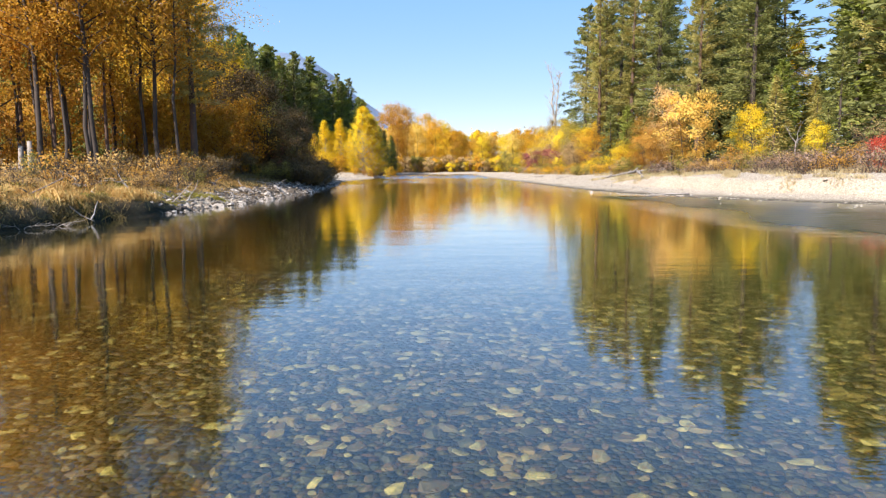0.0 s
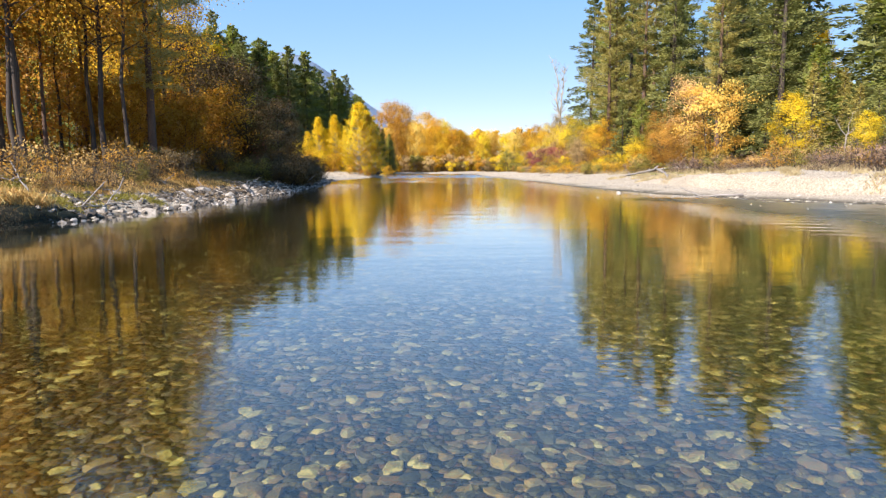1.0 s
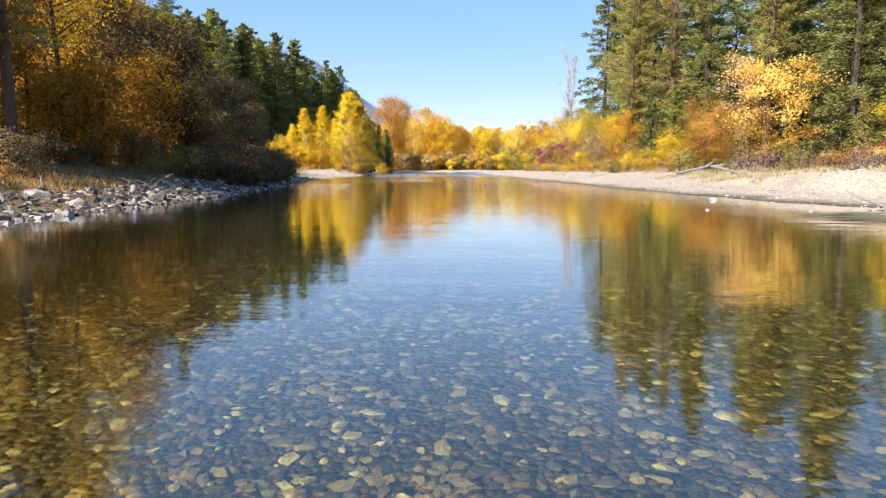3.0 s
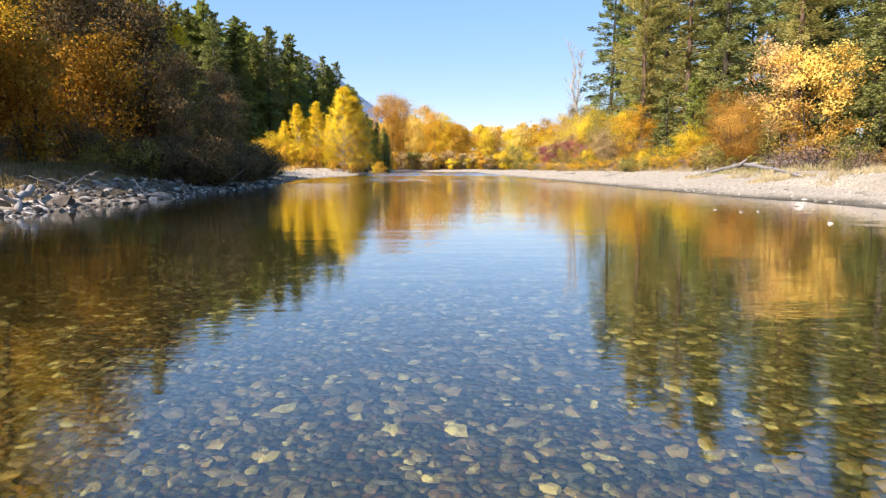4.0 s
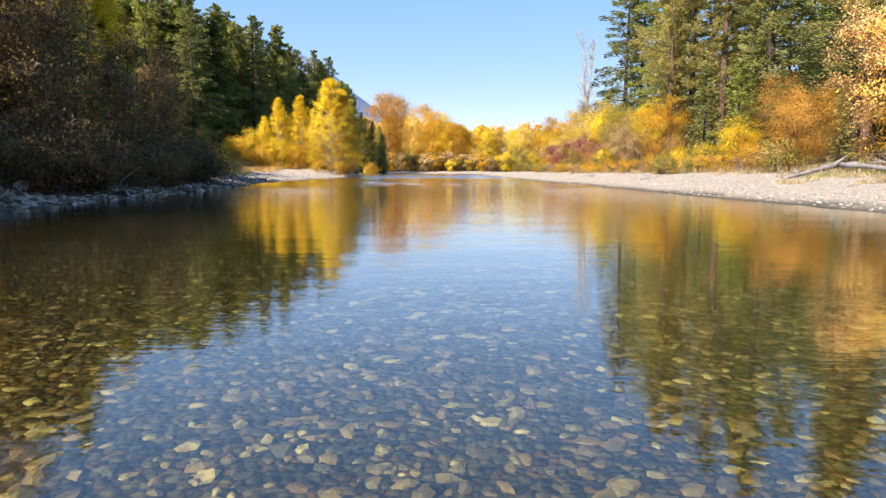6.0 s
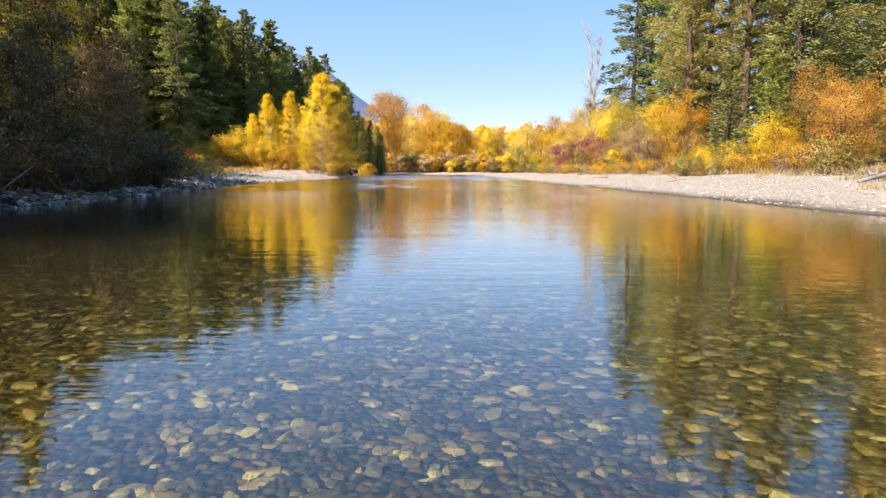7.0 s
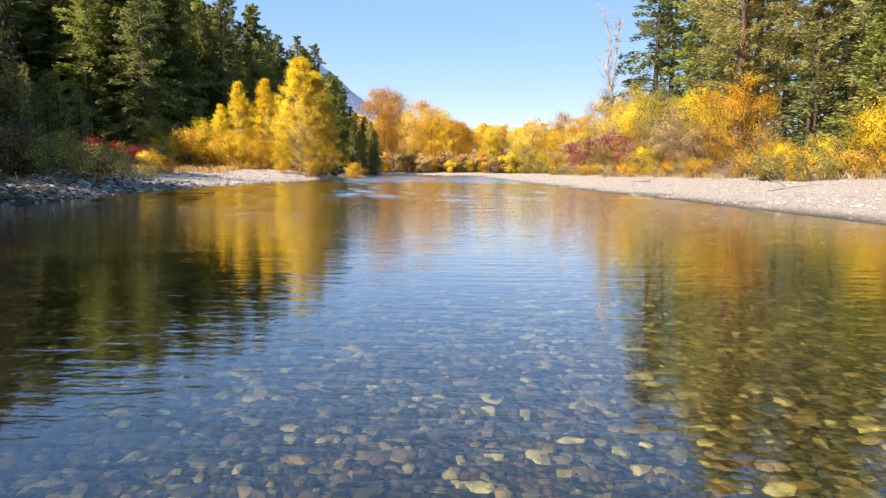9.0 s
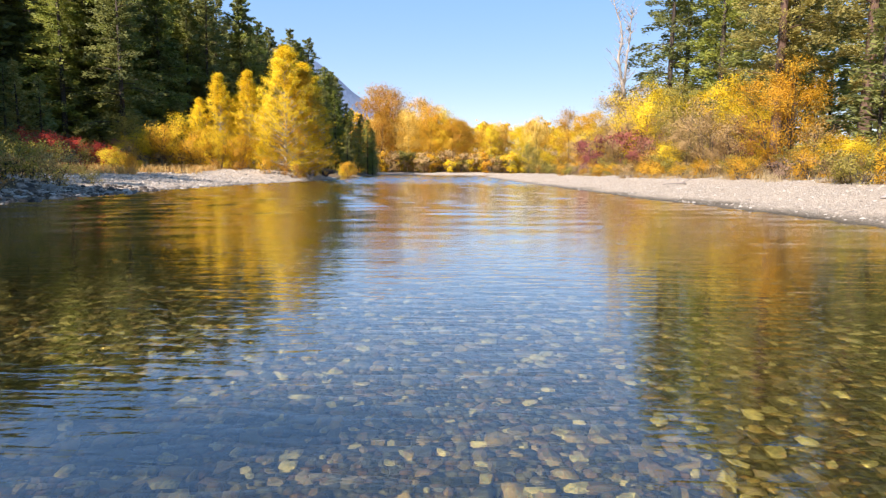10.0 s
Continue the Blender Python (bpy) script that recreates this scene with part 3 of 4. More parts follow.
tagged(new("mountain", sheet("mountain", np.stack([X.ravel(), Y.ravel(), Z.ravel()], 1), np.stack([i, i + 1, i + 61, i + 60], 1), HAZE)),
       "hazy blue forested mountain slope far away", "mountain", kind="structure")


def place(ob, x, y, turn=0.0, size=1.0, tall=1.0, sink=0.05):
    """Stands a thing on the ground at (x, y)."""
    ob.matrix_basis = pose(x, y, height(x, y) - sink, 0, 0, turn) @ Matrix.Diagonal((size, size, size * tall, 1))
    return ob


def again(ob, x, y, turn=0.0, size=1.0, tall=1.0, sink=0.05, label=""):
    """Another one like ob, at (x, y)."""
    c = copy_thing(ob, Matrix())
    if label:
        c["label"] = label
    return place(c, x, y, turn, size, tall, sink)


class Kinds:
    """A few models of one kind: the first use stands the model itself, later ones copy it."""

    def __init__(self, *models):
        self.models, self.used, self.n = models, set(), 0

    def put(self, x, y, size=1.0, tall=1.0, which=None, label=""):
        k = self.n % len(self.models) if which is None else which
        self.n += 1
        turn = rng.uniform(0, 360)
        if k in self.used:
            return again(self.models[k], x, y, turn, size, tall, 0.05, label)
        self.used.add(k)
        ob = place(self.models[k], x, y, turn, size, tall)
        if label:
            ob["label"] = label
        return ob


FIRS = Kinds(*[conifer("fir_tree", "tall dark green fir with drooping branches", "conifers of the bank woods", 24, r, b, 150, 190, FIR, BARK, 0.3, -0.2, ragged=g + 0.08, power=0.68)
               for r, b, g in ((4.4, 1.6, 0.25), (3.9, 2.5, 0.32), (4.9, 1.2, 0.28))])
PINES = Kinds(*[conifer("pine_tree", "tall pine with open yellow-green needle clumps", "conifers of the bank woods", 26, r, b, 104, 320, PINE, REDBARK, 0.26, 0.0, ragged=0.45, power=0.42)
                for r, b in ((3.8, 4.0), (4.2, 7.0))])
YOUNG = Kinds(*[conifer("young_fir_tree", "young green fir at the wood's edge", "young firs", 9, r, 0.3, 90, 32, mt, BARK, 0.4, -0.1, ragged=0.25, power=0.7) for r, mt in ((2.3, FIR), (2.0, PINE))])
HILLFIRS = Kinds(*[conifer("hill_fir_tree", "dark fir on the wooded hillside", "hillside firs", 24, r, 1.0, 84, 30, mt, BARK, 1.1, -0.16, ragged=0.34, power=0.5) for r, mt in ((5.2, FIR), (5.8, FIR), (4.8, SOFTGREEN))])
HILLFRONT = Kinds(*[conifer("hill_fir_tree", "tall fir at the edge of the hillside woods", "hillside firs", 24, r, 0.8, 146, 140, mt, BARK, 0.42, -0.24, ragged=0.4, power=0.54) for r, mt in ((4.7, FIR), (5.4, SOFTGREEN), (4.2, FIR), (5.0, SOFTGREEN))])
COTTONS = Kinds(*[broadleaf("cottonwood_tree", "tall cottonwood with orange autumn leaves and dark trunk", "autumn cottonwoods", 20, r, 0.32, 44, n, 0.19, mt, BARK, clump=0.8, upright=0.6)
                  for r, n, mt in ((4.0, 11000, ORANGE), (3.4, 9000, ORANGE), (4.2, 7200, AMBER))])
# Alders of the shaded bank; their leaf colour is darkened to deepen the shade.
ALDERS = Kinds(*[broadleaf("alder_tree", "alder with sparse brown leaves, coloured dark for shade", "shaded alders", 12, r, 0.12, 34, 3600, 0.26, SHADEBROWN, BARK, clump=0.6, upright=0.7) for r in (3.0, 2.6)])
POPLARS = Kinds(*[broadleaf("poplar_tree", "bright yellow young cottonwood on the gravel spit", "yellow trees", 13, 0.9 * r, 0.05, 180, 40000, 0.13, mt, PALEBARK, clump=0.21, upright=1.2, cone=True, even=2.2)
                  for r, mt in ((5.2, YELLOW), (3.8, YELLOW), (4.9, GOLD))])
FARGOLD = Kinds(*[broadleaf("far_cottonwood_tree", "rounded cottonwood in golden autumn leaf", "far autumn trees", 19, r, 0.12, 30, 6500, 0.34, mt, BARK, clump=1.0, upright=0.8)
                  for r, mt in ((5.5, GOLD), (5.0, YELLOW), (6.0, PALE), (5.6, ORANGE), (5.4, GOLD))])
FARBACK = Kinds(*[broadleaf("far_cottonwood_tree", "rounded cottonwood in golden autumn leaf", "far autumn trees", 19, 5.5, 0.12, 14, 1000, 1.1, mt, BARK, clump=1.2, upright=0.8) for mt in (GOLD, YELLOW)])
YSHRUBS = Kinds(*[broadleaf("yellow_shrub", "yellow willow shrub in autumn leaf", "bank shrubs", 4, 1.7, 0.1, 40, 9000, 0.085, mt, BARK, 7, 0.55, 0.28, 0.8, "shrub") for mt in (YELLOW, GOLD)])
TSHRUBS = Kinds(*[broadleaf("tall_shrub", lb, "bank shrubs", 7, r, 0.08, 60, 18000, 0.105, mt, BARK, 6, 0.4, 0.34, 0.9, "shrub")
                  for r, mt, lb in ((2.6, YELLOW, "tall yellow willow shrub in autumn leaf"), (3.0, GOLD, "tall golden-orange shrub in autumn leaf"), (2.4, TAN, "tall pale tan half-faded shrub"), (2.6, OLIVE, "tall olive-grey half-bare shrub"))])
FARSHRUB = Kinds(*[broadleaf("far_shrub", "golden and tan shrub along the far bank", "bank shrubs", 4, 1.9, 0.1, 12, 800, 0.36, mt, BARK, 4, 0.55, 0.36, 0.8, "shrub") for mt in (GOLD, TAN, YELLOW, OLIVE, TAN)])
OSHRUBS = Kinds(*[broadleaf("olive_shrub", "low olive and tan shrub", "bank shrubs", 2.0, 1.3, 0.1, 16, 1000, 0.135, mt, BARK, 5, 0.7, 0.22, 0.7, "shrub") for mt in (OLIVE, RUST, OLIVE, DRYGRASS)])
RSHRUBS = Kinds(broadleaf("red_shrub", "dark red autumn shrub", "bank shrubs", 4, 2.0, 0.12, 26, 2000, 0.22, RED, BARK, 7, 0.6, 0.35, 0.7, "shrub"))
MAPLE = broadleaf("maple_tree", "bigleaf maple with pale yellow and orange leaves", "", 10.8, 3.2, 0.1, 40, 8500, 0.25, PALE, BARK, 3, 0.22, 0.5, 0.5)
RUSTTREE = Kinds(broadleaf("rust_tree", "broad rust-orange small tree", "rust trees", 9, 3.4, 0.1, 48, 18000, 0.12, RUST, BARK, 4, 0.35, 0.48, 0.7))

# ---- right bank
place(MAPLE, 27.8, 72.0, 40, 0.92, 0.9)
place(broadleaf("maple_tree", "maple with peach-coloured leaves", "", 9.8, 1.9, 0.3, 34, 5600, 0.18, PEACH, BARK, 2, 0.16, 0.42, 0.6), 26.9, 73.8, 10)
def tall_conifer(x, y, h, pine):
    kind = PINES if pine else HILLFRONT if (x > 46 and y > 104) or y > 135 else FIRS
    kind.put(x, y, h / (26 if pine else 24) * rng.uniform(0.95, 1.05), label="" if pine else "tall dark green fir with drooping branches")


for spot in ((26.8, 110, 31, 1), (28.6, 113, 30, 1), (31, 106, 33, 1), (34, 102, 33, 0), (36.5, 110, 34, 0), (33, 120, 34, 0), (37.5, 80, 31, 0), (41, 84, 25, 0), (34.5, 87, 27, 1), (42.0, 83, 24, 0), (36.5, 76, 28, 0), (43, 124, 36, 0), (38, 94, 31, 0), (43, 100, 33, 0)):
    tall_conifer(*spot)
for spot in ((35, 158, 37, 0), (40, 165, 39, 0), (45, 157, 40, 0), (38, 147, 35, 0), (49, 172, 39, 0), (52, 150, 40, 0), (43, 138, 37, 1), (45, 92, 27, 0), (48, 69, 29, 1), (59, 88, 33, 0), (66, 101, 36, 0), (68, 108, 38, 0), (72, 98, 36, 0), (58, 78, 31, 0), (66, 84, 33, 0), (52, 64, 28, 0), (46, 56, 27, 1), (54, 130, 37, 0), (50, 108, 35, 0)):
    tall_conifer(*spot)
for x, y, h in ((30, 92, 9), (32.5, 63, 9), (37, 60, 11), (41, 52, 12), (36, 50, 9)):
    YOUNG.put(x, y, h / 9)
SOFTPINE = Kinds(conifer("young_pine_tree", "young soft-needled light green pine", "young firs", 9, 2.4, 0.3, 100, 60, SOFTGREEN, BARK, 0.32, 0.05, ragged=0.3, power=0.6))
for x, y, h in ((26.0, 91, 9), (34.5, 66, 10.8)):
    SOFTPINE.put(x, y, h / 9)
YOUNG.put(25.0, 95.5, 1.08, which=0)
RUSTTREE.put(32, 92, 0.95)
RUSTTREE.put(28.8, 86.5, 0.8)
RUSTTREE.put(25.6, 80, 0.64)
POPLARS.put(57.8, 107, 1.5, which=1, label="slender yellow tree before dark firs")
for x, y, h in ((24.5, 87.8, 1.1), (26.2, 90, 0.95), (23.2, 96, 0.6), (23.5, 84, 0.75), (21.6, 92, 0.52), (22.6, 94.5, 0.6), (23.4, 91, 0.62), (21.5, 78, 0.5), (22, 120, 0.8), (20.5, 150, 0.8)):
    YSHRUBS.put(x, y, h)
for x, y, h, k in ((24.4, 104.6, 7.2, 1), (21.9, 109, 4.8, 2), (25.6, 112, 6.2, 0), (26.4, 127, 9.0, 3), (24.0, 121, 5.2, 2), (29.4, 125.4, 9.6, 0), (31.5, 128, 8.5, 0), (25.4, 137, 11, 0), (28.6, 137, 8.0, 2), (29, 141, 8, 1), (25, 147, 7.5, 2), (26.0, 150, 12.2, 2), (31, 126, 8, 1), (22, 160, 6, 2), (25, 166, 8, 0), (29, 160, 9, 1)):
    TSHRUBS.put(x, y, h / 7, which=k)
for x, y, h in ((23.8, 137, 1.25), (20, 141, 1.1), (25.5, 133, 1.0), (26, 112, 1.0)):
    RSHRUBS.put(x, y, h)
SCARLET = Kinds(broadleaf("red_shrub", "bright scarlet autumn shrub on the sandy bank", "bank shrubs", 2.2, 1.2, 0.1, 26, 2600, 0.1, CRIMSON, BARK, 7, 0.6, 0.24, 0.7, "shrub"))
for x, y, h in ((25.4, 36.6, 0.85), (26.6, 38.2, 0.95), (24.6, 35.2, 0.55), (29.6, 61, 0.75)):
    SCARLET.put(x, y, h)
for k in range(60):
    y = rng.uniform(30, 200)
    x = max(19.5, np.interp(y, RIGHT_Y, RIGHT_X) + 10.5) + abs(rng.normal()) * 2.5
    OSHRUBS.put(x, y, rng.uniform(0.5, 1.1))
YROUND = Kinds(broadleaf("small_yellow_tree", "small rounded bright yellow tree with fine leaves", "small yellow trees", 5.6, 1.55, 0.12, 40, 8500, 0.1, YELLOW, BARK, 2, 0.15, 0.26, 0.5))
YROUND.put(26.5, 54.3)
YROUND.put(31.0, 53.5, 0.7)
GREYBUSH = Kinds(broadleaf("grey_twig_shrub", "grey-tan half-bare twiggy shrub", "bank shrubs", 5, 1.8, 0.1, 40, 1300, 0.13, TAN, BARK, 8, 0.45, 0.4, 0.9, "shrub", bare=0.5))
for x, y, h in ((23, 108, 0.9), (24.5, 117, 1.3), (22.5, 127, 0.8), (26, 123, 1.4), (22, 146, 1.0), (23.5, 98, 0.7), (29, 58, 0.7), (30, 45, 0.7)):
    GREYBUSH.put(x, y, h)
LOWGOLD = Kinds(*[broadleaf("low_shrub", lb, "low bank shrubs", 1.8, 1.2, 0.08, 20, 1900, 0.1, mt, BARK, 6, 0.75, 0.2, 0.6, "shrub")
                  for mt, lb in ((GOLD, "low golden shrub at the gravel's edge"), (TAN, "low pale tan shrub at the gravel's edge"), (OLIVE, "low olive shrub at the gravel's edge"), (DUSTY, "low dusty pink-brown shrub at the gravel's edge"))])
for k in range(64):
    y = 80 + 1.2 * k + rng.uniform(-1.5, 1.5)
    LOWGOLD.put(np.interp(y, RIGHT_Y, RIGHT_X) + rng.uniform(8.4, 12.0), y, rng.uniform(0.4, 0.95), which=int(rng.choice(4, p=(0.45, 0.2, 0.25, 0.1))))
# ---- far end
for k in range(46):
    x = rng.uniform(-30, 75)
    y = 268 + rng.uniform(0, 28) + 0.1 * abs(x)
    FARGOLD.put(x, y, rng.uniform(0.75, 1.05) * np.interp(x, (-5, 15), (1.0, 0.8)))
for x, y, h in ((-20, 296, 1.5), (-16, 292, 1.4), (-24, 300, 1.5), (-8, 286, 1.25), (-3, 272, 1.1), (1, 274, 1.05), (23, 212, 0.7), (30, 208, 0.75), (34, 200, 0.7), (29, 190, 0.6), (38, 186, 0.7), (33, 172, 0.6)):
    FARGOLD.put(x, y, h, which=3 if h > 1.3 else None)
for k in range(34):
    x = -30 + 3.2 * k + rng.uniform(-1.5, 1.5)
    FARGOLD.put(x, 304 + rng.uniform(-4, 4), rng.uniform(0.66, 0.84))
for k in range(44):
    x = -40 + k * 4.2 + rng.uniform(-2, 2)
    FARBACK.put(x, 312 + rng.uniform(0, 24) + 0.1 * abs(x), rng.uniform(0.95, 1.2) * np.interp(x, (-5, 15), (1.0, 0.8)))
for k in range(22):
    HILLFIRS.put(rng.uniform(60, 150), rng.uniform(190, 260), rng.uniform(0.8, 1.1), label="dark fir in the woods behind")
for k in range(64):
    x = -24 + k + rng.uniform(-1, 1)
    FARSHRUB.put(x, 260 + rng.uniform(0, 7) + 0.03 * x, rng.uniform(1.0, 1.7))
TSHRUBS.put(20.3, 201, 0.95, which=3, label="dark olive rounded shrub on the far gravel")
TSHRUBS.put(23.6, 203, 0.85, which=0)
OSHRUBS.put(22.2, 199, 1.5, which=0, label="low dark olive shrub on the far gravel")
# ---- left bank
DARKBRUSH = Kinds(*[broadleaf("dark_shrub", "low dull brown and olive shrub in deep shade", "shaded shrubs", 2.0, 1.3, 0.1, 16, 1300, 0.12, mt, BARK, 6, 0.7, 0.22, 0.7, "shrub") for mt in (SHADEBROWN, OLIVE, SHADEBROWN)])
for x, y, h in ((-19.5, 52, 20), (-18, 40.6, 20), (-20, 37, 21), (-24.5, 42, 20), (-28, 40, 22), (-23, 36.5, 20), (-22, 55, 20),
                (-23.5, 58, 20), (-40, 45, 23), (-30, 64, 21)):
    COTTONS.put(x, y, h / 20 * (0.9 if y > 49 else 0.96 if x > -23.8 else 0.78), which=2 if y > 46 else COTTONS.n % 2)
for x, y, h in ((-24.6, 77.3, 13.6), (-22.8, 80, 12.2)):
    POPLARS.put(x, y, h / 13, which=1, label="golden sunlit cottonwood behind the shaded trees")
for x, y, h in ((-16, 64, 9.5), (-17.5, 68, 10), (-17, 71, 7), (-22, 75, 8), (-15.5, 66, 7)):
    YOUNG.put(x, y, h / 9 * 0.8, label="shaded dark fir at the river's edge")
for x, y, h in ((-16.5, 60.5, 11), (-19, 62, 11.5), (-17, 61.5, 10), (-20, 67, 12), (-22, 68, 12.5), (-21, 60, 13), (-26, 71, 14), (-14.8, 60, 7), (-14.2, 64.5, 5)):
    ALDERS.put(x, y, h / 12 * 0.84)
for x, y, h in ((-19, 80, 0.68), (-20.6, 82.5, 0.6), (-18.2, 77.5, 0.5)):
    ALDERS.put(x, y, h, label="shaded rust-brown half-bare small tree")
YOUNG.put(-19.6, 78.5, 0.75, label="shaded dark fir at the river's edge")
EDGE = np.array([(-26, 238), (-30, 225), (-33, 210), (-38, 190), (-42, 170), (-45, 150), (-52, 156), (-58, 161), (-75, 172), (-100, 165)], float)
run = np.concatenate([[0], np.cumsum(np.linalg.norm(np.diff(EDGE, axis=0), axis=1))])
for row in range(4):
    for d in np.arange(0, run[-1], 3.3 if row < 2 else 5.0):
        x = np.interp(d, run, EDGE[:, 0]) - row * 8 + rng.normal() * 1.8
        y = np.interp(d, run, EDGE[:, 1]) + row * 5 * (d > run[5]) + rng.normal() * 2.0
        (HILLFIRS if row > 1 else HILLFRONT).put(x, y, rng.uniform(1.1, 1.32) * np.interp(y, (145, 165, 180, 205, 238), (0.93, 0.98, 1.0, 0.99, 0.8)))
# Added firs, hidden or out of view, that shade the ground behind the spit.
for k in range(18):
    HILLFIRS.put(rng.uniform(-80, -52), rng.uniform(88, 112), rng.uniform(0.9, 1.1))
for x, y, h in ((-20, 205, 14), (-22, 214, 16), (-20.5, 222, 13), (-25, 200, 18), (-24, 208, 18), (-21, 230, 15), (-27, 220, 18), (-19.5, 196, 10), (-17.2, 213, 13), (-17.6, 226, 12), (-18.5, 236, 12), (-16.8, 220, 9)):
    HILLFRONT.put(x, y, h / 24)
POLES = Kinds(*[broadleaf("slender_cottonwood_tree", "slender straight cottonwood with thin orange crown", "autumn cottonwoods", 15, 1.7, 0.42, 16, 2000, 0.22, ORANGE, bk, clump=0.6, upright=0.8) for bk in (BARK, REDBARK, BARK)])
for k in range(18):
    y = rng.uniform(34, 50)
    POLES.put(rng.uniform(-28, -16) - (2.0 if y < 38 or y > 48 else 0), y, rng.uniform(0.8, 1.1))
PINES.put(-17.3, 44.6, 18 / 26, which=1, label="tall open-branched pine among the cottonwoods")
RUSTTREE.put(-30.5, 91, 1.05, 1.6, label="tall rust-orange tree before dark firs")
RUSTTREE.put(-33.5, 95, 1.15, 1.7, label="tall rust-orange tree before dark firs")
# Firs added just beyond the last view's edge, to shade the hill's foot.
for k in range(24):
    y = rng.uniform(123, 152)
    HILLFRONT.put(-(y - 58) * 0.74 - rng.uniform(8, 30), y, rng.uniform(1.1, 1.4))
COTTONS.put(-34, 89, 0.9, which=2)
# Cottonwoods added behind the bank, mainly for the shade they throw on it.
for x, y, h in ((-29, 66, 16), (-34, 66, 17)):
    COTTONS.put(x, y, h / 20, which=2)
# Firs added mostly out of view, to shade the left bank and spit.
for x, y, h in ((-45, 106, 22), (-48, 110, 23), (-43.5, 110.5, 20), (-46, 114, 22), (-50, 105, 24), (-51, 115, 24), (-48, 119, 23), (-54, 110, 24), (-36, 73, 18), (-32.5, 79, 17), (-40, 76, 19), (-35.5, 79, 18), (-31, 74, 17), (-35, 69, 18), (-34, 75, 17), (-38, 78, 19), (-42, 72, 19)):
    HILLFRONT.put(x, y, h / 24, label="tall dark fir added behind the bank for shade")
for x, y, h, w, lb in ((-16.2, 129.6, 13.3, 0, ""), (-14.5, 131.2, 11.6, 2, "golden-orange young cottonwood on the gravel spit"), (-15.2, 133.5, 12.4, 0, ""), (-21.4, 133.4, 11.2, 1, ""), (-24.6, 133.0, 10.8, 1, ""),
                       (-23.1, 134.6, 8.6, 1, ""), (-19.4, 133.5, 8.2, 1, ""), (-26.6, 132.6, 8.0, 1, "")):
    POPLARS.put(x, y, h / 13, which=w, label=lb)
for x, y, h in ((-27.6, 131, 1.55), (-29.6, 130, 1.3), (-31.4, 129, 1.05), (-33.6, 128, 0.72), (-36, 127, 0.5), (-25.6, 129.5, 1.2), (-23.4, 129, 1.1), (-21.2, 129, 1.0), (-19.2, 129.5, 0.9), (-17.4, 125.5, 0.5),
                (-14.6, 128.2, 0.55), (-14.2, 133, 0.7), (-14.6, 136, 0.9), (-12.2, 150, 0.75), (-13.4, 152, 0.6), (-24, 111, 0.5), (-27, 114, 0.55)):
    YSHRUBS.put(x, y, h)
for x, y, h in ((-14.6, 126.6, 0.7), (-15.8, 126.2, 0.55), (-20.5, 126.6, 0.5), (-23, 127, 0.55), (-14.4, 129.0, 0.6)):
    OSHRUBS.put(x, y, h, which=1, label="low rust-brown shrub at the foot of yellow trees")
for k in range(40):
    y = rng.uniform(24, 86)
    x = np.interp(y, LEFT_Y, LEFT_X) - rng.uniform(3.4, 8)
    DARKBRUSH.put(x, y, rng.uniform(0.4, 0.85))
for x, y, h in ((-24, 98, 0.9), (-26, 96.5, 1.0), (-27.5, 100, 1.0), (-23, 89, 0.95), (-21.3, 90, 0.9), (-19.8, 91, 0.8), (-18.4, 92, 0.62), (-22, 92.5, 0.95), (-25, 91, 1.0), (-20.4, 93, 0.75), (-23.6, 94, 0.9), (-26.5, 93, 1.0), (-17.6, 93.5, 0.45), (-30, 104, 1.0), (-33, 110, 1.0), (-29, 118, 0.9)):
    OSHRUBS.put(x, y, h, which=0, label="low rounded olive-green shrub on the bank")
for x, y, h, k in ((-16.2, 80, 0.8, 0), (-17.4, 82, 0.95, 0), (-15.9, 83.5, 0.75, 3), (-18.6, 84.5, 1.0, 0), (-17.0, 86, 0.9, 0), (-19.8, 87, 1.0, 0), (-16.6, 88.5, 0.8, 3), (-18.2, 89.5, 0.85, 0), (-20.5, 84, 1.0, 0), (-21.5, 88.5, 1.0, 0)):
    OSHRUBS.put(x, y, h, which=k, label="rounded yellow-olive shrub on the rocky bank")
for k in range(38):
    y = rng.uniform(53, 74)
    DARKBRUSH.put(np.interp(y, LEFT_Y, LEFT_X) - rng.uniform(0.9, 2.8), y, rng.uniform(0.6, 1.25), which=0, label="dull brown shrub overhanging the shaded bank")
for y in (57, 61.5, 65.5, 69.5):
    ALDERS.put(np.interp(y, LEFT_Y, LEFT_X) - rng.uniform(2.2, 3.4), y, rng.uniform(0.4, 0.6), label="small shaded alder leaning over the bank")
RSHRUBS.put(-16, 62, 0.7)
RSHRUBS.put(-32.5, 122, 0.5)
for x, y, h in ((-33.4, 116.5, 1.3), (-31.2, 117.6, 1.2), (-35.6, 117, 1.45), (-29.4, 118.2, 0.9)):
    SCARLET.put(x, y, h, label="dark scarlet shrub before the shaded woods")
# Two trees added beside the late path, out of view there, to shade the rocks.
COTTONS.put(-27, 72, 0.95, which=0)
FIRS.put(-25, 78.5, 0.72, label="tall dark green fir with drooping branches")
RSHRUBS.put(-35, 131, 0.7)
TSHRUBS.put(-41.5, 146, 0.7, 1.25, which=3, label="grey olive half-bare small tree")
for k in range(34):
    x, y = rng.uniform(-72, -28), rng.uniform(114, 160)
    DARKBRUSH.put(x, y, rng.uniform(0.6, 1.3))
for k in range(46):
    x, y = rng.uniform(-62, -31), rng.uniform(94, 126)
    DARKBRUSH.put(x, y, rng.uniform(0.8, 1.6))
